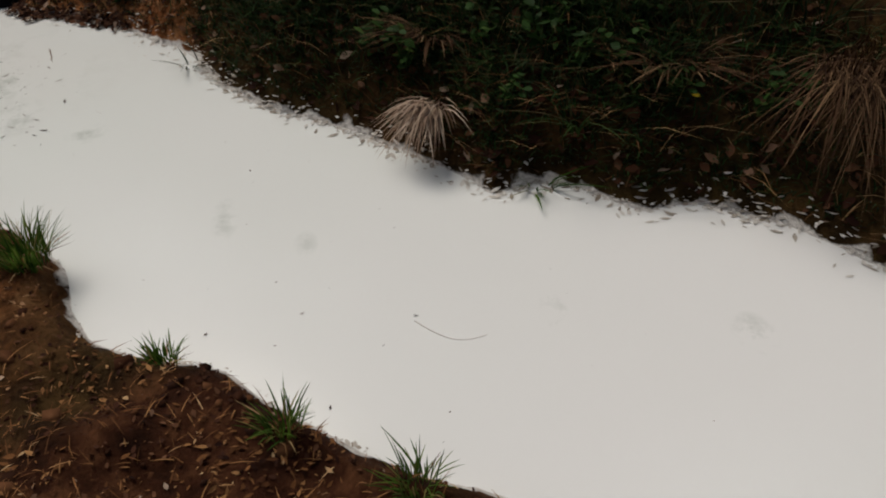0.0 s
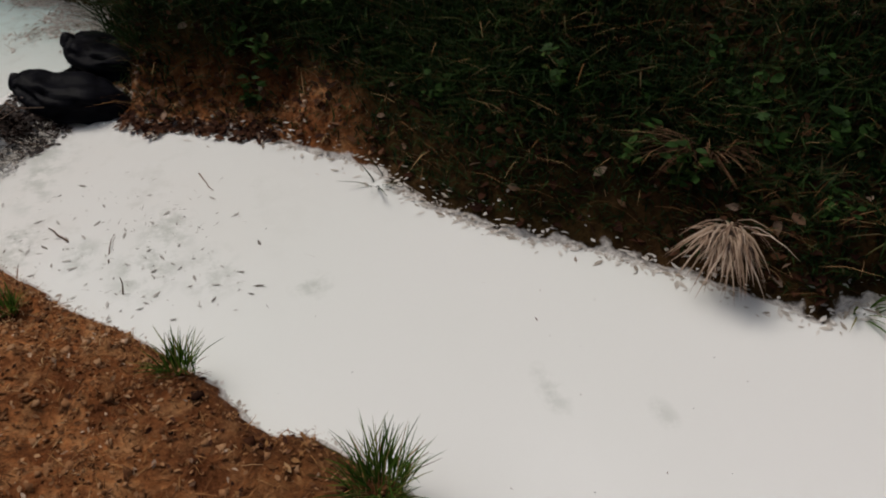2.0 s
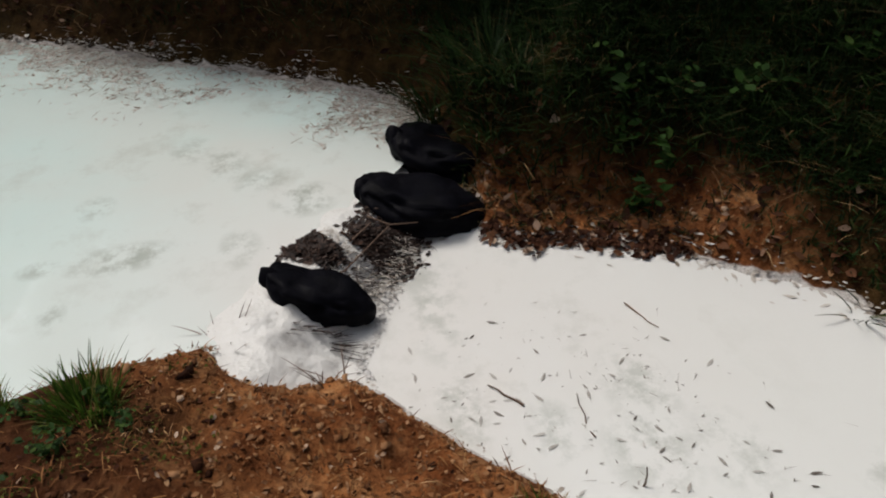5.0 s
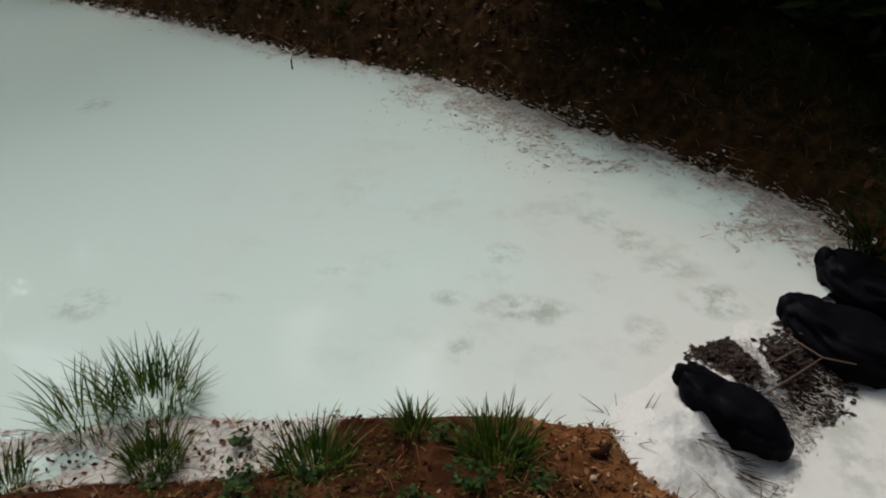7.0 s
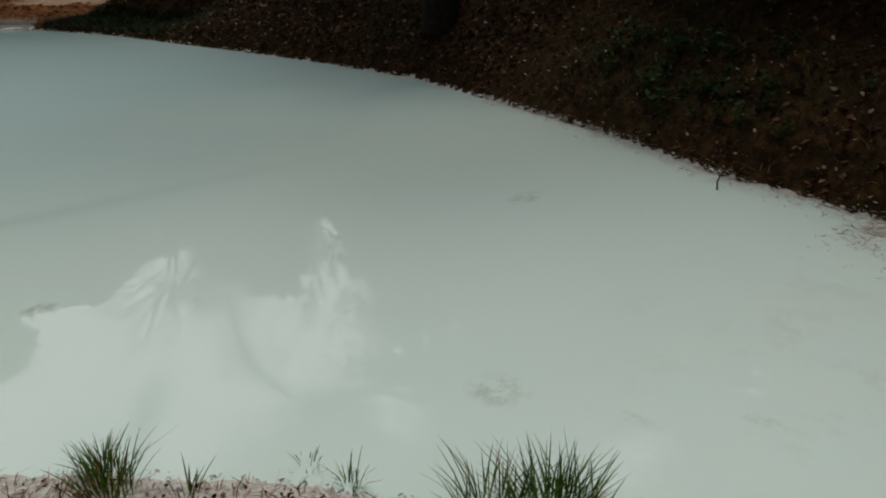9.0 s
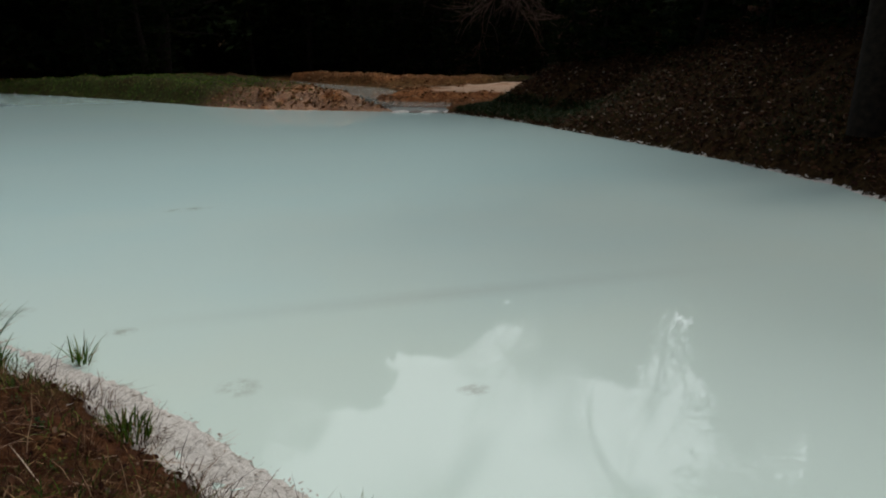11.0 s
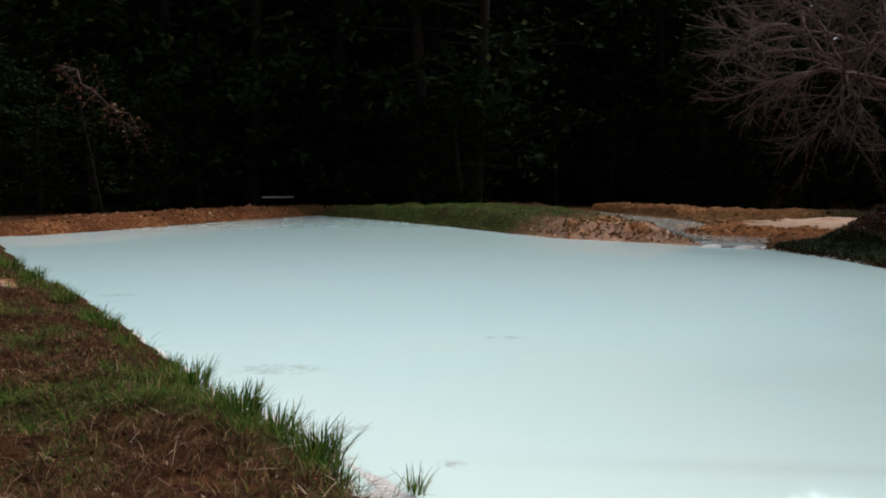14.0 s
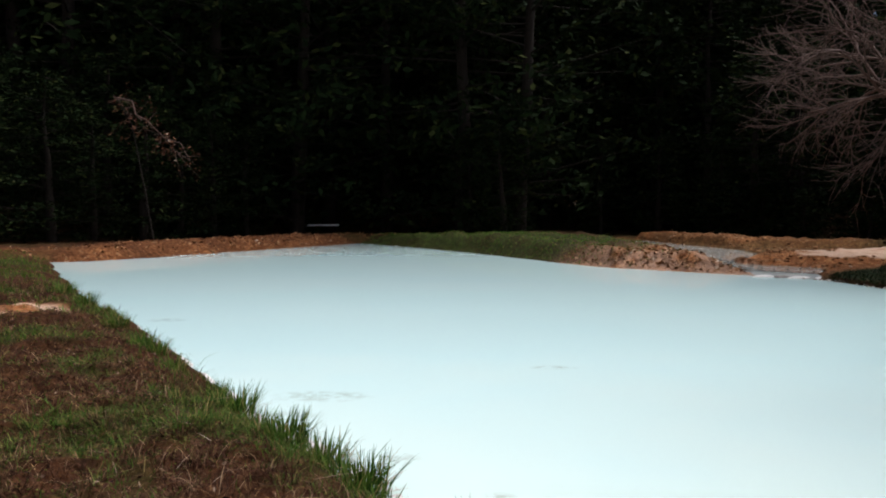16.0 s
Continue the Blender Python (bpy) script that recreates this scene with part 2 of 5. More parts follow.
STRAW = island_mat("straw", [(0.0, (0.06, 0.028, 0.013)), (0.65, (0.19, 0.092, 0.036)), (1.0, (0.42, 0.27, 0.13))], 0.85, 0.1)
RUSTSTRAW = island_mat("rusty_straw", [(0.0, (0.07, 0.026, 0.010)), (0.55, (0.20, 0.085, 0.030)), (0.9, (0.36, 0.18, 0.07)), (1.0, (0.52, 0.34, 0.18))], 0.85, 0.1)
PALESTRAW = island_mat("pale_straw", [(0.0, (0.16, 0.09, 0.06)), (0.5, (0.36, 0.25, 0.17)), (1.0, (0.52, 0.40, 0.31))], 0.75, 0.2)
WETLITTER = island_mat("wet_leaves", [(0.0, (0.010, 0.005, 0.004)), (0.7, (0.030, 0.015, 0.010)), (1.0, (0.075, 0.042, 0.030))], 0.6, 0.2)
LITTER = island_mat("dead_leaves", [(0.0, (0.022, 0.008, 0.005)), (0.6, (0.065, 0.024, 0.012)), (0.93, (0.15, 0.068, 0.034)), (1.0, (0.36, 0.26, 0.19))], 0.85, 0.1)
SILTED = island_mat("silted_litter", [(0.0, (0.26, 0.21, 0.16)), (0.35, (0.50, 0.45, 0.39)), (1.0, (0.76, 0.72, 0.67))], 0.8, 0.25)
WEED = island_mat("weed_leaf", [(0.0, (0.014, 0.036, 0.007)), (0.7, (0.036, 0.085, 0.015)), (1.0, (0.08, 0.13, 0.028))], 0.6, 0.12, 0.2)
# crown leaves near black: the shade under the canopy is put into their colour
SHADED_CROWN = island_mat("shaded_tree_leaf", [(0.0, (0.007, 0.012, 0.005)), (0.8, (0.013, 0.022, 0.007)), (1.0, (0.038, 0.044, 0.013))], 0.9, 0.02)
TWIG = island_mat("twig_bark", [(0.0, (0.07, 0.04, 0.028)), (1.0, (0.22, 0.15, 0.11))], 0.8, 0.2)


def simple(name, dark, light, scale, rough, spec=0.3, relief=0.005):
    m, nt, b = material(name, rough, spec)
    n = noise_tex(nt, scale, 6, 0.6)
    nt.links.new(ramp(nt, n, [(0.3, dark), (0.7, light)]), b.inputs["Base Color"])
    bump(nt, b, n, 0.6, relief)
    return m


BAG = simple("wet_black_plastic", (0.0025, 0.0025, 0.0035), (0.006, 0.006, 0.009), 14, 0.5, 0.04, 0.012)
BARK = simple("bark", (0.008, 0.006, 0.005), (0.026, 0.018, 0.013), 12, 0.9, 0.15, 0.02)
PALEBARK = simple("pale_bark", (0.05, 0.027, 0.020), (0.15, 0.092, 0.072), 6, 0.85, 0.2, 0.01)
PLASTIC = simple("white_plastic", (0.6, 0.6, 0.58), (0.8, 0.8, 0.78), 5, 0.45)
PALESTONE = simple("silt_coated_stone", (0.55, 0.51, 0.47), (0.78, 0.75, 0.72), 9, 0.8, 0.2, 0.01)
PETAL = simple("yellow_petal", (0.7, 0.42, 0.01), (0.85, 0.6, 0.03), 60, 0.6)


# ---- building helpers ----
def mesh_of(name, verts, faces, mat, smooth=False):
    me = bpy.data.meshes.new(name)
    me.from_pydata([tuple(v) for v in verts], [], faces)
    me.materials.append(mat)
    if smooth:
        me.shade_smooth()
    return me


def part(name, me, parent=None, label=""):
    ob = new(name, me)
    ob.parent = parent
    return tagged(ob, label)


def grid_mesh(name, verts, faces, mat, smooth=False):
    """A mesh from arrays: verts (n, 3) and faces (m, k)."""
    me = bpy.data.meshes.new(name)
    n, k = faces.shape
    me.vertices.add(len(verts))
    me.vertices.foreach_set("co", np.ascontiguousarray(verts, dtype=np.float32).ravel())
    me.loops.add(n * k)
    me.loops.foreach_set("vertex_index", np.ascontiguousarray(faces, dtype=np.int32).ravel())
    me.polygons.add(n)
    me.polygons.foreach_set("loop_start", np.arange(0, n * k, k, dtype=np.int32))
    me.update(calc_edges=True)
    me.materials.append(mat)
    if smooth:
        me.shade_smooth()
    return me


def blades(base, height, width, lean, rng, curl=0.5, heading=None, droop=None, steps=((0.0, 0.8), (0.55, 0.9), (1.0, 0.08))):
    """Tapered, bent blades as (verts, quads): base (n, 3), height, width and lean per blade."""
    n = len(base)
    ang = rng.uniform(0, 2 * np.pi, n) if heading is None else heading
    side = np.stack([-np.sin(ang), np.cos(ang), np.zeros(n)], 1)
    out = np.stack([np.cos(ang), np.sin(ang), np.zeros(n)], 1)
    rows = []
    for s, wf in steps:
        rise = height * s * (1 - (0.35 * curl if droop is None else droop) * lean * s)
        reach = height * lean * (s ** (1 + curl))
        mid = base + out * reach[:, None] + np.array([0, 0, 1.0]) * rise[:, None]
        rows += [mid - side * (width * wf / 2)[:, None], mid + side * (width * wf / 2)[:, None]]
    v = np.stack(rows, 1).reshape(-1, 3)
    o = np.arange(n)[:, None] * 2 * len(steps)
    f = np.concatenate([np.concatenate([o + 2 * i, o + 2 * i + 1, o + 2 * i + 3, o + 2 * i + 2], 1) for i in range(len(steps) - 1)])
    return v, f


FINE = ((0.0, 0.7), (0.3, 1.0), (0.6, 0.85), (0.82, 0.55), (1.0, 0.06))


def leaves(base, size, rng, tilt=0.5, slim=0.5, cup=0.25):
    """Folded leaf blades as (verts, quads), lying about base (n, 3)."""
    n = len(base)
    ang = rng.uniform(0, 2 * np.pi, n)
    nz = np.stack([rng.normal(0, tilt, n), rng.normal(0, tilt, n), np.ones(n)], 1)
    nz /= np.linalg.norm(nz, axis=1)[:, None]
    ax = np.stack([np.cos(ang), np.sin(ang), np.zeros(n)], 1)
    ax -= nz * (ax * nz).sum(1)[:, None]
    ax /= np.linalg.norm(ax, axis=1)[:, None]
    sd = np.cross(nz, ax)
    s = size[:, None]
    w = s * slim
    pts = [-ax * s, -ax * s * 0.2 + sd * w * 0.9 + nz * w * cup, ax * s * 0.35 + sd * w + nz * w * cup * 1.6, ax * s + nz * s * 0.12,
           ax * s * 0.35 - sd * w + nz * w * cup * 1.6, -ax * s * 0.2 - sd * w * 0.9 + nz * w * cup]
    v = np.stack([base + p for p in pts], 1).reshape(-1, 3)
    o = np.arange(n)[:, None] * 6
    f = np.concatenate([np.concatenate([o, o + 1, o + 2, o + 3], 1), np.concatenate([o, o + 3, o + 4, o + 5], 1)])
    return v, f


def merge(*pieces):
    vs, fs, k = [], [], 0
    for v, f in pieces:
        vs.append(v)
        fs.append(f + k)
        k += len(v)
    return np.concatenate(vs), np.concatenate(fs)


def tube(points, radii, sides=6):
    """A tapered tube along points as (verts, quads)."""
    p = np.asarray(points, float)
    r = np.asarray(radii, float)
    d = np.gradient(p, axis=0)
    d /= np.linalg.norm(d, axis=1)[:, None] + 1e-9
    ref = np.where(np.abs(d[:, 2:3]) > 0.9, np.array([[1.0, 0, 0]]), np.array([[0, 0, 1.0]]))
    u = np.cross(d, ref)
    u /= np.linalg.norm(u, axis=1)[:, None] + 1e-9
    w = np.cross(d, u)
    t = np.arange(sides) * 2 * np.pi / sides
    v = (p[:, None] + r[:, None, None] * (np.cos(t)[None, :, None] * u[:, None] + np.sin(t)[None, :, None] * w[:, None])).reshape(-1, 3)
    i = np.arange(len(p) - 1)[:, None] * sides
    j = np.arange(sides)[None, :]
    f = np.stack([i + j, i + (j + 1) % sides, i + sides + (j + 1) % sides, i + sides + j], -1).reshape(-1, 4)
    return v, f


# ---- the lie of the land ----
# shorelines in plan; the milky pond lies at 0, the outflow channel below the sandbag weir lower
NEAR_LOW = [(1.74, -0.96), (1.64, -1.13), (1.45, -1.3), (1.24, -1.44), (1.0, -1.6), (0.8, -1.78), (0.55, -2.0), (0.35, -2.17), (0.1, -2.3), (0.08, -2.43),
            (-0.17, -2.62), (-0.42, -2.7), (-0.6, -2.8), (-0.67, -2.95), (-0.78, -3.24), (-0.95, -3.4), (-1.13, -3.63), (-1.3, -3.9), (-1.7, -4.5), (-2.2, -5.5), (-3.0, -8.0)]
FAR_LOW = [(2.42, -1.66), (2.27, -1.86), (2.1, -2.0), (2.1, -2.15), (1.99, -2.33), (1.85, -2.58), (1.57, -2.84), (1.37, -2.98), (1.1, -3.13), (0.85, -3.33),
           (0.65, -3.58), (0.45, -3.8), (0.3, -3.95), (0.13, -4.1), (-0.03, -4.24), (0.04, -4.46), (-0.1, -4.63), (-0.23, -4.77), (-0.2, -4.97), (-0.42, -5.28), (-0.7, -5.5), (-1.2, -6.5), (-1.8, -8.0)]
NEAR_UP = [(1.95, -0.82), (1.74, -0.6), (1.78, -0.35), (1.72, 0.0), (1.65, 0.4), (1.6, 0.75), (1.48, 1.1), (1.3, 1.5), (1.05, 1.88), (0.72, 2.3), (0.4, 2.9),
           (0.12, 3.6), (-0.2, 4.3), (-0.7, 5.15), (-1.2, 5.95), (-1.75, 6.55), (-2.12, 7.1), (-2.7, 8.1), (-3.3, 9.0), (-4.5, 10.9), (-5.8, 12.8), (-8.3, 16.6), (-12.7, 24.0)]
FAR_LEFT = [(-12.7, 24.0), (-11.3, 24.8), (-10.0, 27.2), (-7.4, 32.4), (-4.6, 37.4)]
MOUND = [(-4.6, 37.4), (-1.2, 32.6), (1.3, 28.2), (2.9, 24.7), (4.0, 22.7), (6.0, 21.0), (7.35, 19.95)]
HILL = [(8.6, 18.7), (8.95, 16.3), (8.85, 13.8), (8.75, 11.4), (8.55, 9.0), (8.15, 6.8), (7.45, 5.0), (6.65, 3.2), (5.8, 1.75), (5.3, 0.5), (4.9, -0.1), (4.3, -0.8),
        (3.85, -1.4), (3.45, -1.75), (3.1, -1.9)]
POOL_EDGE = [(7.4, 19.9), (8.55, 18.75), (9.35, 20.3), (9.95, 21.4), (9.3, 22.2), (8.5, 22.8), (8.25, 23.3), (8.5, 24.2), (9.3, 25.5), (10.8, 27.0), (11.3, 31.0), (10.2, 36.0), (9.9, 40.0), (6.6, 42.0), (2.6, 36.0), (4.4, 31.0), (5.7, 27.6), (6.9, 24.4), (7.5, 21.6)]
POND_EDGE = NEAR_UP + FAR_LEFT[1:] + MOUND[1:] + HILL + [(2.75, -1.6), (2.4, -1.25)]
CHANNEL_EDGE = NEAR_LOW + FAR_LOW[::-1] + [(2.2, -1.45), (1.95, -1.25)]


SOUTH_BANK = [(-1.8, -8.0), (-0.7, -5.5), (0.3, -3.95), (1.4, -3.0), (2.6, -2.3), (3.3, -1.9)]


def line_dist(px, py, line, closed=False):
    best = np.full(px.shape, 1e9)
    pts = list(line) + ([line[0]] if closed else [])
    for (ax, ay), (bx, by) in zip(pts[:-1], pts[1:]):
        dx, dy = bx - ax, by - ay
        t = np.clip(((px - ax) * dx + (py - ay) * dy) / (dx * dx + dy * dy + 1e-12), 0, 1)
        best = np.minimum(best, np.hypot(px - ax - t * dx, py - ay - t * dy))
    return best


def inside(px, py, line):
    r = np.zeros(px.shape, bool)
    for (ax, ay), (bx, by) in zip(line, line[1:] + line[:1]):
        if ay != by:
            r ^= ((ay > py) != (by > py)) & (px < (bx - ax) * (py - ay) / (by - ay) + ax)
    return r


def signed(px, py, line):
    return np.where(inside(px, py, line), -1.0, 1.0) * line_dist(px, py, line, True)


def ss(d, a, b):
    t = np.clip((d - a) / (b - a), 0, 1)
    return t * t * (3 - 2 * t)


def wave_noise(x, y, scale, seed, octaves=4):
    """Smooth value noise, about -1 to 1."""
    rng = np.random.default_rng(seed)
    table = rng.uniform(-1, 1, (64, 64))
    total, amp, norm = np.zeros(x.shape), 1.0, 0.0
    for _ in range(octaves):
        u, v = x * scale + 17.3, y * scale + 5.1
        i, j = np.floor(u).astype(int), np.floor(v).astype(int)
        fu, fv = u - i, v - j
        fu, fv = fu * fu * (3 - 2 * fu), fv * fv * (3 - 2 * fv)
        q = lambda a, b: table[a % 64, b % 64]
        total += amp * ((q(i, j) * (1 - fu) + q(i + 1, j) * fu) * (1 - fv) + (q(i, j + 1) * (1 - fu) + q(i + 1, j + 1) * fu) * fv)
        norm += amp
        amp *= 0.5
        scale *= 2.1
    return total / norm * 1.6


def land(x, y):
    """Height and the shares of sand, green and silt at places in plan."""
    x, y = np.asarray(x, float), np.asarray(y, float)
    ragged = wave_noise(x, y, 3.0, 1) * 0.035 + wave_noise(x, y, 0.7, 2, 2) * 0.02
    ragged = ragged + ss(y, 6.5, 9) * (1 - ss(x, -1.5, -0.5)) * wave_noise(x, y, 1.1, 26, 3) * 0.12
    du, dl, dp = (signed(x, y, e) for e in (POND_EDGE, CHANNEL_EDGE, POOL_EDGE))
    d = np.minimum(np.minimum(du, dl), dp)
    d = d + ragged * ss(d, -0.25, 0.1)
    wet = np.minimum(d, 0)
    pu, pl, pp = (np.maximum(q, 0.001) for q in (du, dl, dp))
    k = np.stack([1 / pu ** 3, 1 / pl ** 3, 1 / pp ** 3])
    k /= k.sum(0)
    level = k[1] * LOW + k[2] * POOL
    d = np.maximum(d, 0)
    sides = np.stack([line_dist(x, y, s) for s in (NEAR_LOW + NEAR_UP[:13], NEAR_UP[12:], FAR_LEFT, MOUND, FAR_LOW + HILL)])
    sides[4] = np.minimum(line_dist(x, y, FAR_LOW), line_dist(x, y, HILL))
    sides[0] = np.minimum(line_dist(x, y, NEAR_LOW), line_dist(x, y, NEAR_UP[:14]))
    w = 1 / (sides + 0.03) ** 4
    w /= w.sum(0)
    mud = ss(y, -0.2, 0.5) * (1 - ss(y, 5.6, 7.8))
    near = (0.10 - 0.085 * mud) * ss(d, 0, 0.10) + 0.11 * ss(d, 0.12 + 0.12 * mud, 0.75) + 0.10 * ss(d, 0.9, 4) + 0.085 * mud * ss(d, 0.2, 0.5)
    left = (0.10 - 0.08 * mud) * ss(d, 0, 0.2) + 0.08 * mud * ss(d, 0.2, 0.5) + 0.16 * ss(d, 0.15, 0.9) + 0.16 * ss(d, 0.9, 4)
    back = 0.36 * ss(d, 0, 0.8) + 0.12 * ss(d, 0.6, 1.6) - 0.25 * ss(d, 1.8, 3) + 0.55 * np.clip(d - 11, 0, 45)
    top = np.interp(y - 0.9 * d, [19.0, 21, 23.3, 28, 32, 35, 38], [0.36, 0.42, 0.57, 0.72, 0.62, 0.48, 0.35])
    bank = top * ss(d, -0.05, 1.0) * (1 - 0.8 * ss(d, 1.3, 2.6)) + 0.55 * np.clip(d - 12, 0, 45)
    hill = 0.12 * ss(d, 0, 0.24 + 0.15 * ss(y, -1.5, 1)) + (0.72 - 0.3 * ss(y, 12, 16)) * np.minimum(d, 1.6) + 0.5 * np.clip(d - 1.6, 0, 7) + 0.28 * np.clip(d - 8.6, 0, 30)
    low_end = 0.05 * ss(d, 0, 0.2) + 0.12 * np.minimum(d, 1.2) + 0.75 * np.clip(d - 1.2, 0, 1.6) + 0.5 * np.clip(d - 2.8, 0, 6) + 0.28 * np.clip(d - 8.8, 0, 30)
    hill = hill + (low_end - hill) * ss(y, 12.5, 15.5)
    ledge = ss(x, 1.7, 2.1) * (1 - ss(y, -1.5, -1.2)) * (1 - ss(dl, 0.2, 0.42)) * ss(y, -3.0, -2.6)
    hill = hill * (1 - 0.75 * ledge)
    rise = np.stack([near, left, back, bank, hill])
    up = (w * rise).sum(0)
    weir = 1 - ss(line_dist(x, y, [(1.86, -0.98), (2.2, -1.3), (2.66, -1.68)]), 0.20, 0.38)
    up = up * (1 - weir) - 0.03 * weir
    z = level + up
    # terraces past the inflow: a dike behind the small pool and a sand flat
    dike = 1 - ss(line_dist(x, y, [(10.6, 41.0), (11.0, 37.0), (12.2, 32.3), (15.0, 31.0), (20.0, 30.5)]), 0.5, 0.85)
    flat = ss(-signed(x, y, [(8.9, 23.9), (10.1, 22.6), (12.5, 21.7), (17.0, 21.8), (17.0, 28.5), (11.7, 27.5), (9.8, 25.4)]), -0.12, 0.10)
    beyond = ss(y, 18.3, 19.6) * ss(x, 7.0, 8.6)
    z = z * (1 - beyond * ss(d, 0, 0.5)) + (POOL + 0.08 + (0.36 + 0.10 * wave_noise(x, y, 0.9, 27, 4)) * dike + 0.14 * flat + 0.25 * np.maximum(x - 18.5, 0)) * beyond * ss(d, 0, 0.5)
    rough = wave_noise(x, y, 4.5, 3, 4) * 0.022 + w[1] * ss(d, 0.1, 0.6) * wave_noise(x, y, 1.6, 8, 3) * 0.055 + wave_noise(x, y, 0.5, 4, 3) * 0.05 * ss(d, 0.3, 3)
    rough = rough + (w[2] + w[3]) * (wave_noise(x, y, 1.5, 21, 4) * 0.09) + (w[0] + w[1]) * wave_noise(x, y, 6.0, 22, 3) * 0.022 + w[0] * (1 - ss(y, -0.6, 0.4)) * (wave_noise(x, y, 5.0, 32, 2) * 0.022 + wave_noise(x, y, 8.0, 33, 2) * 0.016) * ss(d, 0.03, 0.2) + (w[0] + w[1]) * ss(y, 1.0, 2.5) * wave_noise(x, y, 2.6, 28, 3) * 0.035
    z = z + rough * ss(d, 0, 0.25)
    far = np.hypot(x, y)
    z = z + 0.03 * np.clip(far - 62, 0, 300) * (1 - w[4])
    z = np.where(wet < 0, level - 0.001 - 0.06 * ss(far, 14, 22) - 0.5 * np.minimum(-wet, 0.8), z)
    # what the ground is made of
    patch = wave_noise(x, y, 0.9, 5, 3)
    near_sand = ss(y + 0.35 * patch, -2.7, -1.6) * (1 - ss(y + 0.3 * patch, -0.8, -0.35)) * w[0] * ss(x + 0.6 * patch, -2.6, -0.9)
    cut = ss(x, 1.2, 1.6) * (1 - ss(y, -1.6, -1.3)) * ss(y, -3.1, -2.8) * (1 - ss(dl, 0.2, 0.38)) * w[4]
    spot = 1 - ss(np.hypot((x + 6.2) / 0.6, (y - 11.2) / 0.7), 0.6, 1.1)
    sand = np.clip(near_sand * 0.95 + 0.12 * w[0] * ss(y, -2.6, -1.8) + cut + (0.38 + 0.2 * patch) * w[2] * (1 - ss(d, 1.6, 2.4)) + w[3] * (1 - ss(y, 22.5, 25.5)) + spot + beyond * (1 - 0.6 * (1 - np.maximum(0.35 * dike + 0.4 * dike * ss(patch, 0.0, 0.5), flat))) * (1 - ss(x, 15.6, 17.2)) * (1 - ss(y, 41, 43)), 0, 1)
    tufty = wave_noise(x, y, 3.2, 23, 3)
    green = np.clip(w[1] * (0.10 + 0.70 * ss(patch + 0.8 * tufty, -0.10, 0.5)) + w[3] * ss(y, 23, 26) + (0.35 + 0.5 * ss(y, -4.2, -3.4) * (1 - ss(y, -1.4, -0.4)) * ss(d, 0.25, 0.6)) * w[4] * (1 - cut) + 0.35 * w[0] * ss(patch, 0.1, 0.6) * (1 - near_sand), 0, 1)
    green = green * (1 - 0.85 * sand)
    silt = np.clip(1 - ss(z - level, 0.006, 0.045 - 0.027 * w[4] - 0.030 * w[0] * (1 - ss(y, -1.4, -0.9))) * (1 - 0.35 * mud * (1 - ss(d, 0.2, 0.5)) * w[0]), 0, 1)
    silt = silt * (1 - 0.7 * ss(np.hypot(x, y), 9, 16))
    silt = np.maximum(silt, mud * (w[0] + w[1]) * (1 - ss(d, 0.22, 0.4)))
    silt = np.maximum(silt, 0.75 * weir)
    silt = silt * (1 - ss(x, 2.5, 2.7) * (1 - ss(x, 3.3, 3.6)) * (1 - ss(y, -1.72, -1.6)))
    silt = np.maximum(silt, beyond * 0.2 * dike)
    mouth = 1 - ss(line_dist(x, y, [(8.05, 20.1), (8.5, 19.55)]), 0.30, 0.62)
    z = z * (1 - mouth) + np.minimum(z, -0.10) * mouth
    return z, sand, green, silt, d, w


def pale_sand(x, y):
    """Where bleached sand lies on top: the flat past the inflow and one spot of the near bank."""
    flat = ss(-signed(x, y, [(10.2, 23.2), (12.5, 22.3), (16.6, 22.4), (16.6, 28.5), (11.7, 27.3)]), -0.1, 0.15)
    spot = 1 - ss(np.hypot((x + 6.2) / 0.55, (y - 11.2) / 0.6), 0.6, 1.1)
    return np.clip(flat + spot + 0.45 * ss(y, 17, 20) * ss(x, -5, 2) * (1 - ss(x, 8.3, 9.0)), 0, 1) * ss(wave_noise(x, y, 1.7, 12, 3), -0.9, -0.2)


def spread(lo, hi, step, soft_lo, soft_hi, far):
    """Grid lines: even from lo to hi, slowly wider out to the soft bounds, then fast out to the horizon."""
    a = list(np.arange(lo, hi, step))
    s, v = step, a[-1]
    while v < far:
        s *= 1.012 if v < soft_hi else 1.12
        v += s
        a.append(v)
    s, v, b = step, a[0], []
    while v > -far:
        s *= 1.012 if v > soft_lo else 1.12
        v -= s
        b.append(v)
    return np.array(b[::-1] + a)


# ---- ground and water ----
gx, gy = spread(-3.0, 5.6, 0.052, -14, 20, 600), spread(-6.0, 6.2, 0.052, -8, 39, 600)
X, Y = np.meshgrid(gx, gy, indexing="ij")
Z, SAND, GREEN, SILT, _, _ = land(X, Y)
idx = np.arange(X.size).reshape(X.shape)
quads = np.stack([idx[:-1, :-1], idx[1:, :-1], idx[1:, 1:], idx[:-1, 1:]], -1).reshape(-1, 4)
me = grid_mesh("ground", np.stack([X, Y, Z], -1).reshape(-1, 3), quads, SOIL, True)
for key, val in (("sand", SAND), ("green", GREEN), ("silt", SILT), ("pale", pale_sand(X, Y))):
    me.attributes.new(key, "FLOAT", "POINT").data.foreach_set("value", val.ravel().astype(np.float32))
tagged(new("ground", me), "reddish-brown soil banks with sand, leaf litter and white silt", "ground", kind="structure")


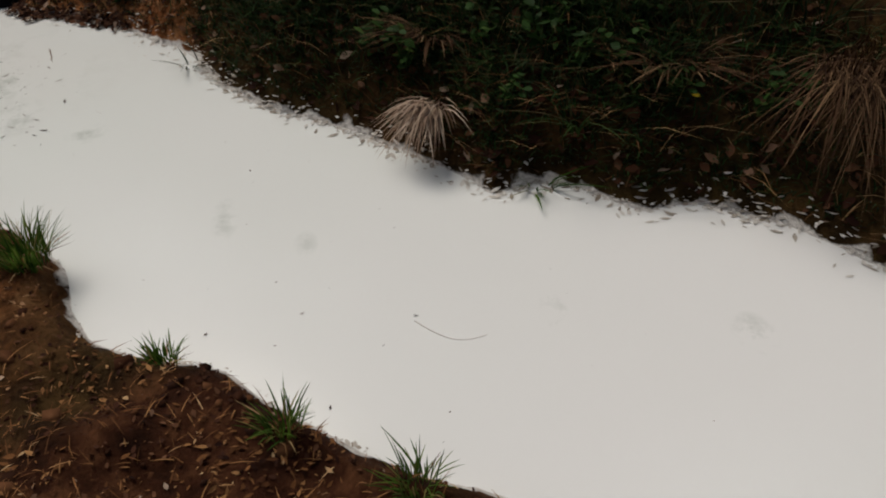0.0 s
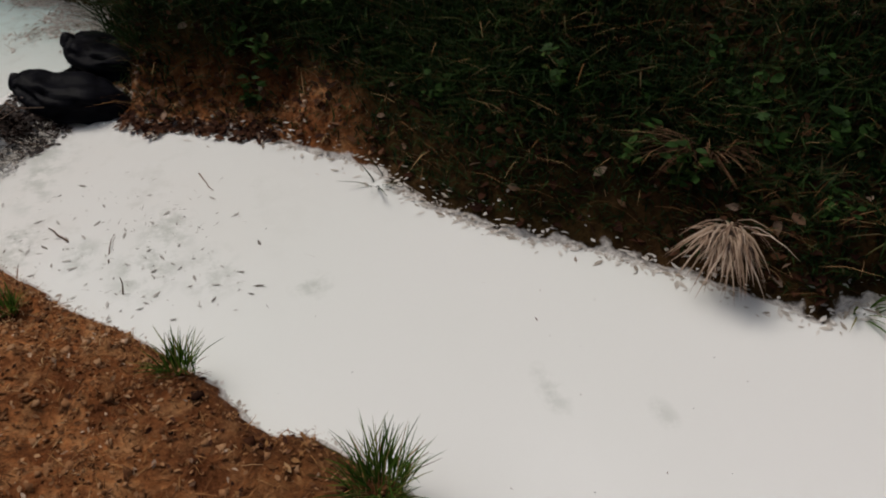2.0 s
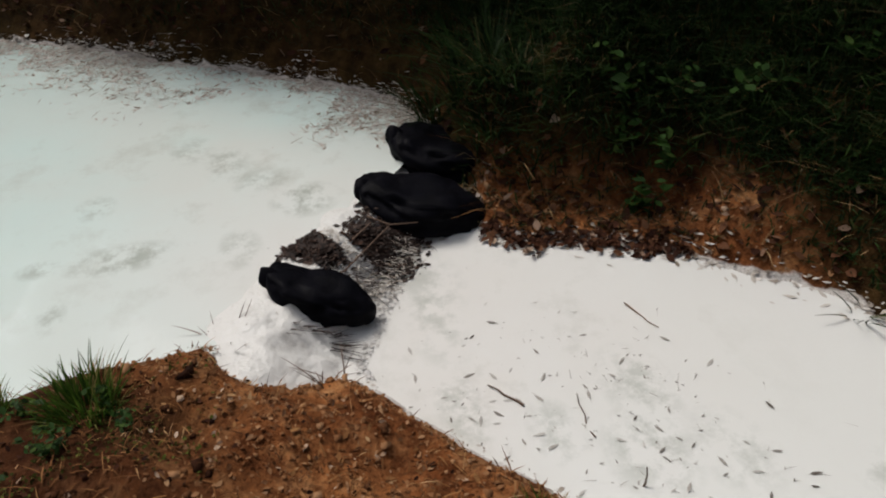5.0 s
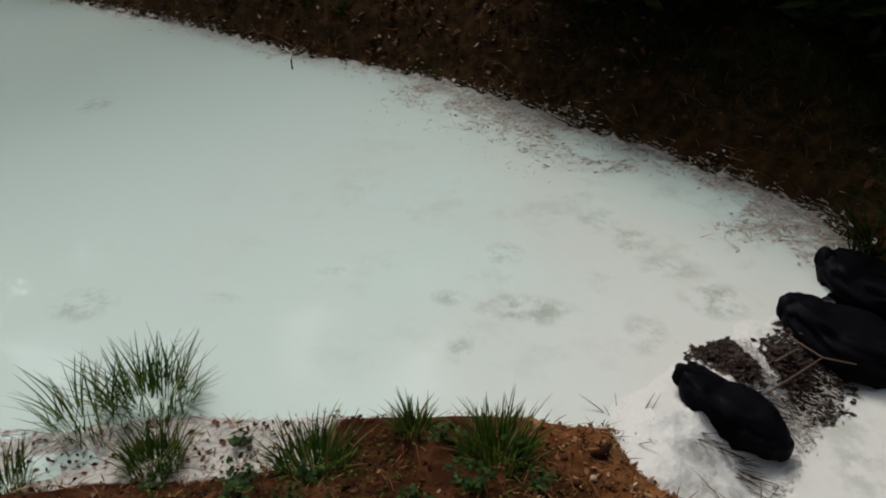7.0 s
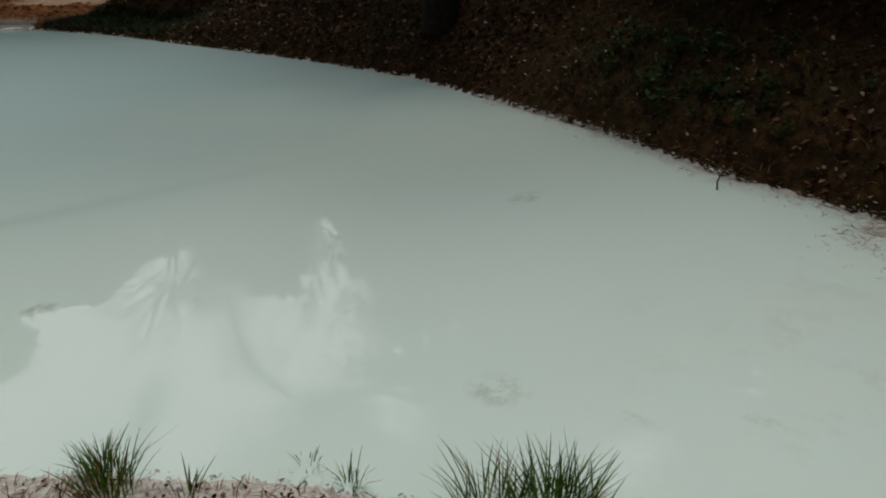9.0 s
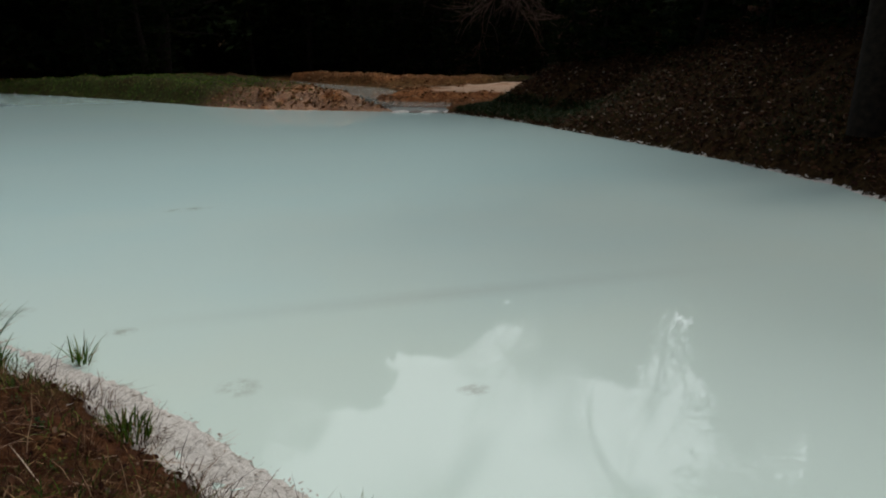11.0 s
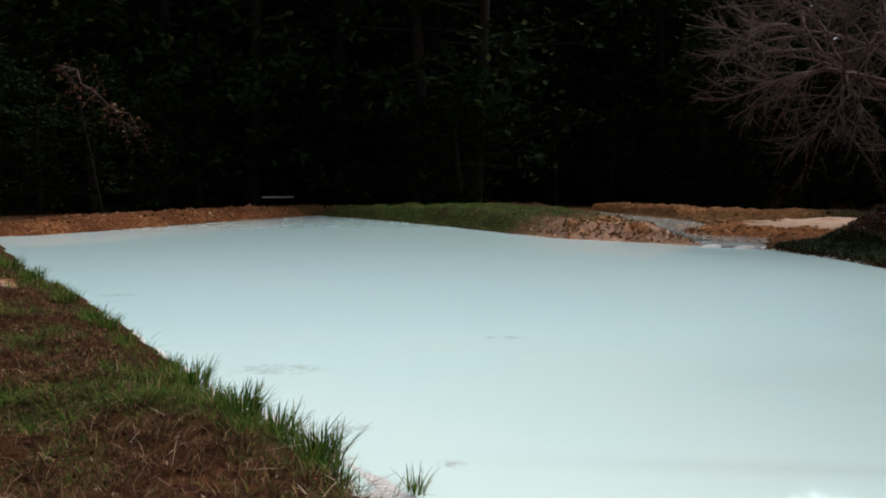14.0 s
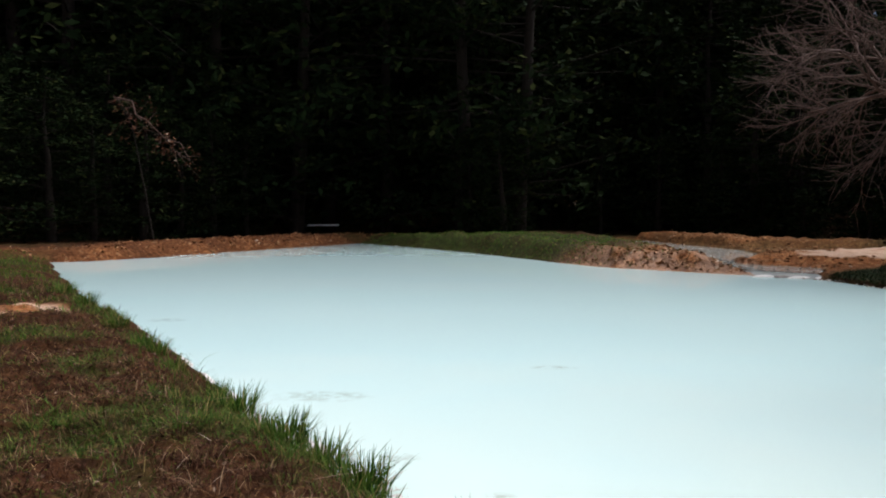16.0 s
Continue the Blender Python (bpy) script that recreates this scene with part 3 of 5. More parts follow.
def water(name, edge, z, mat, keep, label, grow=0.3):
    """A flat sheet a little wider than its shoreline, so that the banks cut it."""
    n = len(edge)
    area = sum(edge[i][0] * edge[(i + 1) % n][1] - edge[(i + 1) % n][0] * edge[i][1] for i in range(n))
    pts = []
    for i, (x, y) in enumerate(edge):
        (ax, ay), (bx, by) = edge[i - 1], edge[(i + 1) % n]
        t = Vector((bx - ax, by - ay)).normalized()
        out = Vector((t.y, -t.x)) * (1 if area > 0 else -1)
        g = 0.02 if (x, y) in keep else grow
        pts.append((x + out.x * g, y + out.y * g, z))
    bm = bmesh.new()
    bmesh.ops.triangulate(bm, faces=[bm.faces.new([bm.verts.new(p) for p in pts])])
    bmesh.ops.recalc_face_normals(bm, faces=bm.faces)
    if sum(f.normal.z for f in bm.faces) < 0:
        bmesh.ops.reverse_faces(bm, faces=bm.faces)
    me = bpy.data.meshes.new(name)
    bm.to_mesh(me)
    bm.free()
    me.materials.append(mat)
    return tagged(new(name, me), label, "water", kind="structure")


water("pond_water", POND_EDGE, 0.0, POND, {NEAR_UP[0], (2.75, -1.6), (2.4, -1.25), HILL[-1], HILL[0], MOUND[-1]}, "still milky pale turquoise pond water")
water("channel_water", CHANNEL_EDGE, LOW, CHANNEL, {NEAR_LOW[0], FAR_LOW[0], (2.2, -1.45), (1.95, -1.25)}, "opaque white milky water of the outflow channel")
water("pool_water", [(7.88, 20.8), (8.92, 19.8)] + POOL_EDGE[2:-1] + [(7.75, 21.6)], POOL, INFLOW, {(7.88, 20.8), (8.92, 19.8)}, "milky grey water of the small pool behind the bank", 0.2)

us, vs = np.meshgrid(np.linspace(0, 1, 30), np.linspace(0, 1, 16), indexing="ij")
mx, my = 7.55 + 1.35 * us - (0.58 - 0.30 * us) * vs, 20.9 - 1.15 * us - (1.0 + 0.20 * us) * vs
mz = POOL + 0.006 - (POOL + 0.016) * ss(vs, 0.15, 0.98)
mid_ = np.arange(us.size).reshape(us.shape)
mq = np.stack([mid_[:-1, :-1], mid_[:-1, 1:], mid_[1:, 1:], mid_[1:, :-1]], -1).reshape(-1, 4)
tagged(new("inflow_water", grid_mesh("inflow_water", np.stack([mx, my, mz], -1).reshape(-1, 3), mq, INFLOW, True)), "milky water running from the small pool into the pond", "water", kind="structure")

# ---- things at the weir ----
def ground_z(x, y):
    return float(land(np.array([x]), np.array([y]))[0][0])


def sandbag(x, y, z, length, width, height, turn, tilt, seed, label):
    """A filled bag: a slumped, creased sack, and the gathered neck that stands up at one end."""
    ob = new("sandbag", None)
    ob.matrix_world = pose(x, y, z, 0, tilt, turn)
    bm = bmesh.new()
    bmesh.ops.create_icosphere(bm, subdivisions=4, radius=1)
    for v in bm.verts:
        p = v.co.copy()
        q = Vector([math.copysign(abs(c) ** 0.75, c) for c in p])
        taper = 1 - 0.42 * max(0.0, q.x) ** 1.6 - 0.42 * max(0.0, -q.x - 0.25) ** 1.2
        n1 = noise.noise(Vector((p.x * 1.4 + seed * 3.1, p.y * 1.4, p.z * 1.4)))
        n2 = noise.noise(Vector((p.x * 4 + seed, p.y * 4, p.z * 3)))
        fold = abs(noise.noise(Vector((p.x * 2.2 + seed * 7, p.y * 3.2, p.z * 1.2))))
        crease = abs(noise.noise(Vector((p.x * 3.0 - seed * 2, p.y * 5.0 + p.x * 2, p.z * 2.0))))
        swell = 1 + 0.24 * n1 + 0.10 * n2 - 0.24 * fold - 0.22 * max(0.0, 0.18 - crease) / 0.18
        lift_ = 0.50 * max(0.0, -q.x - 0.15) ** 1.3 - 0.16 * max(0.0, q.x) ** 1.5
        v.co = Vector((q.x * length / 2 * (1 + 0.08 * n1), q.y * width / 2 * taper * swell, (q.z * (0.50 if q.z > 0 else 0.42) * swell * (0.45 + 0.55 * taper) + lift_) * height))
    me = bpy.data.meshes.new("sack")
    bm.to_mesh(me)
    bm.free()
    me.materials.append(BAG)
    me.shade_smooth()
    part("sack", me, ob)
    bm = bmesh.new()
    bmesh.ops.create_icosphere(bm, subdivisions=3, radius=1)
    for v in bm.verts:
        p = v.co.copy()
        fold = 1 + 0.22 * math.sin(5 * math.atan2(p.y, p.x) + seed) * (1 - abs(p.z))
        v.co = Vector((-length * 0.43 + p.x * 0.045 * fold - 0.02 * p.z, p.y * width * 0.17 * fold, height * 0.44 + p.z * height * 0.24 - 0.03 * abs(p.y)))
    me = bpy.data.meshes.new("neck")
    bm.to_mesh(me)
    bm.free()
    me.materials.append(BAG)
    me.shade_smooth()
    part("neck", me, ob, "gathered folded neck of the bag")
    return tagged(ob, label, "sandbag", "sandbags of the weir")


sandbag(1.945, -1.12, -0.02, 0.42, 0.24, 0.155, -113, 9, 1, "black wet sandbag lying in the milky overflow")
sandbag(2.475, -1.645, -0.055, 0.56, 0.40, 0.21, -106, 2, 2, "black sandbag slumped across the weir against its neighbour")
sandbag(2.80, -1.86, -0.03, 0.56, 0.40, 0.23, -116, 1, 3, "black sandbag half sunk into the grassy bank")

# milky water spilling over the weir
us, vs = np.meshgrid(np.linspace(0, 1, 70), np.linspace(0, 1, 36), indexing="ij")
upper = np.array([np.interp(us, [0, 0.35, 1], [1.64, 2.00, 2.66]), np.interp(us, [0, 0.35, 1], [-0.50, -0.72, -1.36])])
lower = np.array([np.interp(us, [0, 0.35, 0.7, 1], [1.44, 1.72, 2.06, 2.34]), np.interp(us, [0, 0.35, 0.7, 1], [-1.12, -1.22, -1.40, -1.68])])
fx_, fy_ = upper * (1 - vs) + lower * vs
fz = -0.012 + 0.020 * ss(vs, 0.0, 0.30) + (LOW - 0.016) * ss(vs, 0.45, 0.97) + (wave_noise(fx_, fy_, 5, 21, 3) * 0.012 + wave_noise(fx_, fy_, 16, 22, 3) * 0.010 * ss(vs, 0.2, 0.5)) * ss(vs, 0.0, 0.1) * (1 - ss(vs, 0.88, 1.0))
fid = np.arange(us.size).reshape(us.shape)
fq = np.stack([fid[:-1, :-1], fid[:-1, 1:], fid[1:, 1:], fid[1:, :-1]], -1).reshape(-1, 4)
tagged(new("overflow_water", grid_mesh("overflow_water", np.stack([fx_, fy_, fz], -1).reshape(-1, 3), fq, SPILL, True)), "white water spilling over the sandbag weir", "water", kind="structure")


def twig(points, radius, mat, label, name="twig", category="twig", group=""):
    v, f = tube(points, np.linspace(radius, radius * 0.45, len(points)), 5)
    return tagged(new(name, grid_mesh(name, v, f, mat, True)), label, category, group)


def crooked(a, b, sag, n, seed):
    rng = np.random.default_rng(seed)
    t = np.linspace(0, 1, n)[:, None]
    p = np.array(a) * (1 - t) + np.array(b) * t
    p[1:-1] += rng.normal(0, 0.03 * np.linalg.norm(np.array(b) - np.array(a)), (n - 2, 3))
    p[:, 2] += sag * np.sin(np.pi * t[:, 0])
    return p


twig([(2.018, -1.069, 0.01), (2.004, -1.221, 0.035), (2.202, -1.444, 0.065)], 0.005, TWIG, "thin brown stick lying across the weir", group="weir sticks")
twig([(2.307, -1.374, 0.055), (2.195, -1.441, 0.07), (2.196, -1.555, 0.055)], 0.005, TWIG, "thin brown stick caught against the sandbag", group="weir sticks")
twig([(2.178, -1.286, 0.045), (2.251, -1.378, 0.06)], 0.005, TWIG, "short pale stick lying across the weir", group="weir sticks")
twig(crooked((1.31, -1.66, LOW + 0.006), (1.43, -1.58, LOW + 0.006), 0.0, 5, 5), 0.005, TWIG, "dark stick floating in the white channel", group="floating sticks")
twig(crooked((1.12, -1.82, LOW + 0.006), (1.30, -1.84, LOW + 0.008), 0.0, 5, 6), 0.003, TWIG, "thin stick floating in the white channel", group="floating sticks")
twig(crooked((1.66, -2.2, LOW + 0.006), (1.5, -2.25, LOW + 0.006), 0.0, 5, 7), 0.003, STRAW, "pale stick floating in the white channel", group="floating sticks")
twig(crooked((0.92, -1.87, LOW - 0.01), (0.93, -1.88, LOW + 0.07), 0.0, 4, 8), 0.004, TWIG, "short stub standing up out of the white water", group="floating sticks")
t_ = np.linspace(0, 1, 10)
twig(np.stack([-0.66 - 0.10 * t_ - 0.05 * np.sin(np.pi * t_), -3.84 - 0.22 * t_, np.full(10, LOW + 0.0005)], 1), 0.0032, PALESTONE, "curved pale stick floating in the white channel", group="floating sticks")
twig([(5.40, 1.59, -0.03), (5.41, 1.60, 0.06), (5.43, 1.58, 0.13), (5.50, 1.53, 0.16)], 0.008, TWIG, "bent twig standing in the pond's shallows", group="shore twigs")


# stones where the small pool runs into the pond
def stone(x, y, z, size, mat, seed, label):
    r = np.random.default_rng(seed)
    bm = bmesh.new()
    bmesh.ops.create_icosphere(bm, subdivisions=2, radius=1.0)
    for v in bm.verts:
        v.co *= 1 + 0.16 * math.sin(3 * v.co.x + seed) * math.cos(2.5 * v.co.y) + r.uniform(-0.05, 0.05)
        v.co = Vector((v.co.x * size[0], v.co.y * size[1], v.co.z * size[2]))
    me = bpy.data.meshes.new("stone")
    bm.to_mesh(me)
    bm.free()
    me.materials.append(mat)
    ob = new("stone", me)
    ob.matrix_world = pose(x, y, z, rz=r.uniform(-30, 30))
    return tagged(ob, label, "stone", "stones at the inflow")


TANSTONE = simple("dusty_stone", (0.38, 0.29, 0.22), (0.62, 0.52, 0.44), 25, 0.9, 0.15, 0.01)
DARKSTONE = simple("wet_stone", (0.06, 0.045, 0.035), (0.16, 0.12, 0.10), 9, 0.5, 0.4, 0.01)
for x, y, wide, mat, seed, label in ((7.52, 19.62, 0.30, PALESTONE, 1, "flat white silt-coated stone in the shallow inflow"), (7.92, 19.48, 0.26, DARKSTONE, 2, "flat dark wet stone in the shallow inflow"),
                                     (8.3, 19.28, 0.36, PALESTONE, 3, "flat white silt-coated stone in the shallow inflow"), (8.66, 18.98, 0.15, PALESTONE, 4, "small white silt-coated stone in the shallow inflow")):
    stone(x, y, 0.0, (wide, 0.13, 0.055), mat, seed, label)

for x, y, wide, seed in ((0.63, -1.51, 0.030, 5), (0.50, -1.48, 0.022, 6), (0.49, -1.54, 0.026, 7)):
    pebble = stone(x, y, ground_z(x, y), (wide, wide * 0.7, wide * 0.5), TANSTONE, seed, "small whitish stone lying on the orange sand")
    tagged(pebble, "small whitish stone lying on the orange sand", "stone", "stones on the sandy bank")

# ---- grasses and weeds that stand alone ----
def tuft(x, y, n, height, spread_, mat, seed, label, width=0.007, lean=(0.1, 0.9), name="grass_tuft", category="grass", group="grass tufts on the near bank", curl=0.6, dead=0.12, face=None, lift=-0.01):
    rng = np.random.default_rng(seed)
    z = ground_z(x, y)
    r = spread_ * 0.35 * np.sqrt(rng.uniform(0, 1, n))
    t = rng.uniform(0, 2 * np.pi, n)
    base = np.stack([r * np.cos(t), r * np.sin(t), np.full(n, lift)], 1)
    le = rng.uniform(*lean, n)
    head = t + rng.normal(0, 0.6, n) if face is None else radians(face) + rng.normal(0, 0.5, n)
    v, f = blades(base, height * rng.uniform(0.45, 1.1, n), width * rng.uniform(0.6, 1.2, n), le, rng, curl, head, None if face is None else 1.15, FINE)
    ob = new(name, None)
    ob.location = (x, y, max(z, LOW))
    tagged(part("foliage", grid_mesh("foliage", v, f, mat), ob), kind="stuff")
    if dead:
        m = max(6, int(n * dead))
        t = rng.uniform(0, 2 * np.pi, m)
        b2 = np.stack([spread_ * 0.3 * np.cos(t), spread_ * 0.3 * np.sin(t), np.zeros(m)], 1)
        v, f = blades(b2, height * rng.uniform(0.25, 0.6, m), np.full(m, width * 0.8), rng.uniform(0.8, 1.8, m), rng, curl, t)
        tagged(part("dry_foliage", grid_mesh("dry_foliage", v, f, STRAW), ob, "withered straw-coloured blades at the foot"), kind="stuff")
    return tagged(ob, label, category, group)


GREEN = "dark green grass tuft on the edge of the bank"
MUD = "dark green grass tuft rising from white silt"
for i, (x, y, n, h, s, lab) in enumerate([
        (-0.24, -2.57, 110, 0.17, 0.22, GREEN), (0.40, -2.07, 60, 0.15, 0.14, GREEN), (-0.74, -3.06, 45, 0.10, 0.12, GREEN),
        (-1.10, -3.43, 40, 0.14, 0.14, GREEN), (-1.33, -3.76, 30, 0.15, 0.14, GREEN), (0.84, -1.52, 40, 0.11, 0.10, GREEN),
        (0.72, -0.92, 110, 0.15, 0.22, GREEN), (1.66, 0.78, 120, 0.25, 0.36, MUD), (1.54, 0.93, 45, 0.26, 0.34, MUD),
        (1.38, 0.62, 120, 0.14, 0.22, MUD), (1.42, 0.14, 150, 0.15, 0.28, GREEN), (1.56, -0.12, 60, 0.12, 0.14, GREEN),
        (1.51, -0.38, 150, 0.16, 0.26, GREEN), (1.24, 1.02, 60, 0.14, 0.22, MUD), (0.86, 1.93, 60, 0.20, 0.22, MUD), (1.36, 1.56, 9, 0.13, 0.08, MUD),
        (1.38, 1.38, 10, 0.14, 0.08, MUD), (1.02, 1.74, 8, 0.14, 0.10, MUD), (0.42, 2.52, 50, 0.17, 0.22, MUD), (0.92, 2.08, 30, 0.15, 0.14, MUD),
        (-0.40, 4.72, 16, 0.22, 0.14, MUD), (-0.23, 3.66, 60, 0.14, 0.30, GREEN), (-1.00, 5.12, 150, 0.32, 0.45, GREEN), (-1.28, 5.42, 120, 0.28, 0.45, GREEN),
        (-1.55, 5.66, 130, 0.27, 0.45, GREEN), (-1.86, 6.05, 90, 0.24, 0.4, GREEN), (-2.18, 6.78, 140, 0.32, 0.42, GREEN), (-2.5, 7.2, 60, 0.2, 0.4, GREEN),
        (-3.5, 8.55, 60, 0.24, 0.4, GREEN), (-3.85, 9.1, 60, 0.25, 0.4, GREEN), (-0.85, 4.75, 60, 0.2, 0.3, GREEN), (-3.1, 7.9, 50, 0.2, 0.4, GREEN),
        (-4.75, 10.5, 70, 0.25, 0.5, GREEN), (-5.95, 12.2, 70, 0.28, 0.5, GREEN), (-7.1, 13.8, 80, 0.3, 0.6, GREEN)]):
    tuft(x, y, int(n * (2.2 if y < 1.2 else 2.0)), h * (0.9 if y < 3 else 0.85), s, GRASS, 100 + i, lab, 0.0055 if y < 3 else 0.009)

tuft(1.80, -0.76, 16, 0.10, 0.16, TWIG, 190, "withered brown sprigs on the silted pond edge", 0.005, (0.3, 1.6), "dead_sprig", "dead plant", "dead sprigs", 0.4, 0)
tuft(1.50, -1.08, 14, 0.07, 0.18, TWIG, 191, "withered grey roots on the sandy bank", 0.005, (0.8, 2.4), "dead_sprig", "dead plant", "dead sprigs", 0.4, 0)
DRY = "drooping clump of straw-coloured dry grass on the bank"
tuft(0.34, -4.05, 260, 0.27, 0.15, PALESTRAW, 201, DRY, 0.009, (0.55, 1.05), "dry_grass_clump", "dry grass", "dry grass clumps", 0.6, 0, 140, 0.08)
BROWNSTRAW = island_mat("brown_straw", [(0.0, (0.03, 0.014, 0.008)), (0.6, (0.10, 0.052, 0.026)), (1.0, (0.26, 0.16, 0.085))], 0.85, 0.1)
tuft(-0.20, -5.50, 360, 0.36, 0.34, BROWNSTRAW, 202, "large drooping clump of brown dry grass", 0.005, (0.3, 1.5), "dry_grass_clump", "dry grass", "dry grass clumps", 0.6, 0, 150, 0.12)
tuft(0.66, -4.12, 140, 0.18, 0.26, BROWNSTRAW, 203, "flattened tangle of brown dry grass", 0.007, (0.9, 2.2), "dry_grass_clump", "dry grass", "dry grass clumps", 1.0, 0)
tuft(0.15, -5.0, 120, 0.20, 0.34, BROWNSTRAW, 204, "flattened tangle of brown dry grass", 0.007, (0.9, 2.2), "dry_grass_clump", "dry grass", "dry grass clumps", 1.0, 0)
tuft(0.0, -4.42, 22, 0.16, 0.16, GRASS, 205, "green weed hanging over the white water", 0.009, (0.8, 2.0), group="weeds at the channel's far edge", dead=0)
tuft(1.33, -2.97, 16, 0.13, 0.14, SHADEDGRASS, 206, "green weed hanging over the white water", 0.007, (0.8, 2.0), group="weeds at the channel's far edge", dead=0)
tuft(0.10, -4.62, 40, 0.26, 0.2, SHADEDGRASS, 207, "arching dark green sedge on the bank", 0.010, (0.6, 1.6), group="weeds at the channel's far edge", dead=0)

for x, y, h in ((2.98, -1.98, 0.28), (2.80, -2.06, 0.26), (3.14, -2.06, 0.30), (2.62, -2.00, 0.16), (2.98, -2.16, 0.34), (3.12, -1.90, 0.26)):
    tuft(x, y, 90, h, 0.26, SHADEDGRASS, int(x * 100), "dark green grass overhanging the sandbags", 0.009, (0.4, 1.6), group="grass at the weir", dead=0)


def weed(seed):
    """A low leafy weed: stems with broad leaves in pairs."""
    rng = np.random.default_rng(seed)
    stems, leaf = [], []
    for s in range(5):
        a, lean_, h = rng.uniform(0, 6.28), rng.uniform(0.2, 0.9), rng.uniform(0.06, 0.15)
        pts = [(h * lean_ * q * math.cos(a), h * lean_ * q * math.sin(a), h * q) for q in (0, 0.35, 0.7, 1.0)]
        stems.append(tube(pts, [0.0025, 0.002, 0.0016, 0.001], 4))
        base = np.array([pts[k] for k in (1, 1, 2, 2, 3, 3, 3)]) + rng.normal(0, 0.014, (7, 3))
        leaf.append(leaves(base, rng.uniform(0.014, 0.03, 7), rng, 0.45, 0.55))
    return grid_mesh("stem", *merge(*stems), WEED), grid_mesh("leaves", *merge(*leaf), WEED)


WEEDS = [weed(300 + k) for k in range(4)]
rng = np.random.default_rng(31)
spots = [(0.41, -4.53), (0.21, -4.34), (0.16, -4.83), (0.30, -4.62), (0.52, -4.30), (0.05, -4.95), (0.62, -4.6), (0.36, -4.9), (0.9, -4.0), (0.75, -3.85), (1.1, -3.7), (-0.1, -5.25)]
spots += [(x, y) for x, y in zip(rng.uniform(-0.3, 3.6, 60), rng.uniform(-5.6, -2.2, 60)) if 0.12 < land(np.array([x]), np.array([y]))[4][0] < 1.6 and x > 0.2 - 0.75 * (y + 4)]
spots += [(5.3 + 0.9 * k + q, 0.8 + 1.25 * k + r) for k, q, r in zip(rng.uniform(0.4, 2.2, 46), rng.uniform(0.0, 0.7, 46), rng.uniform(-0.5, 0.2, 46))]
spots += [(1.2 + a, 0.3 + b) for a, b in zip(rng.uniform(-0.25, 0.15, 5), rng.uniform(-0.8, 0.3, 5))]
spots += [(1.35 + a, -0.1 + b) for a, b in zip(rng.uniform(-0.3, 0.2, 16), rng.uniform(-0.5, 0.6, 16))]
spots += [(-0.35 + a, 3.4 + b) for a, b in zip(rng.uniform(-0.5, 0.05, 4), rng.uniform(-0.2, 0.5, 4))]
for i, (x, y) in enumerate(spots):
    d_ = float(land(np.array([x]), np.array([y]))[4][0])
    if d_ < 0.06:
        continue
    ob = new("weed", None)
    st, lf = WEEDS[i % 4]
    part("stem", st, ob)
    tagged(part("foliage", lf, ob), kind="stuff")
    k = rng.uniform(0.8, 1.5) if x > 2 or y < -2 else rng.uniform(0.3, 0.55)
    ob.matrix_world = pose(x, y, ground_z(x, y) - 0.01, rz=rng.uniform(0, 360)) @ Matrix.Diagonal((k, k, k, 1))
    tagged(ob, "low leafy green weed on the bank", "weed", "leafy weeds")

# the one yellow flower among the weeds
fx, fy = -0.02, -5.02
fl = new("flower", None)
fl.location = (fx, fy, ground_z(fx, fy))
part("stem", grid_mesh("stem", *tube([(0, 0, 0), (0.005, 0.0, 0.04), (0.0, 0.01, 0.09)], [0.002, 0.002, 0.0015], 4), WEED), fl)
for k in range(8):
    a = k * math.pi / 4
    p = np.array([[0, 0.01, 0.09]]) + np.array([[0.009 * math.cos(a), 0.009 * math.sin(a), 0.002]])
    q = np.array([[0.016 * math.cos(a), 0.016 * math.sin(a), 0.0]])
    s_ = np.array([[-0.005 * math.sin(a), 0.005 * math.cos(a), 0.0]])
    part("petal", grid_mesh("petal", np.concatenate([p - q * 0.5, p + s_, p + q * 0.6, p - s_]), np.array([[0, 1, 2, 3]]), PETAL), fl)
tagged(fl, "small yellow flower among the bank weeds", "flower")


# ---- scattered cover ----
def scatter(n, xs, ys, rng, test):
    """n candidate places in a rectangle, kept with the chance that test gives; on the ground."""
    x, y = rng.uniform(*xs, n), rng.uniform(*ys, n)
    z, sand, green, silt, d, w = land(x, y)
    keep = rng.uniform(0, 1, n) < test(x, y, d, w, sand, green)
    return np.stack([x, y, z], 1)[keep]


def stuff(name, pieces, mat, label, category):
    v, f = merge(*pieces)
    return tagged(new(name, grid_mesh(name, v, f, mat)), label, category, kind="stuff")


def clods(base, size, rng):
    """Rough little lumps as (verts, quads)."""
    n = len(base)
    c = np.array([(-1, -1, -1), (1, -1, -1), (1, 1, -1), (-1, 1, -1), (-1, -1, 1), (1, -1, 1), (1, 1, 1), (-1, 1, 1)], float) * (0.75, 0.75, 0.5)
    v = base[:, None] + (c[None] + rng.normal(0, 0.28, (n, 8, 3))) * size[:, None, None]
    q = np.array([(0, 3, 2, 1), (4, 5, 6, 7), (0, 1, 5, 4), (1, 2, 6, 5), (2, 3, 7, 6), (3, 0, 4, 7)])
    return v.reshape(-1, 3), (np.arange(n)[:, None, None] * 8 + q[None]).reshape(-1, 4)


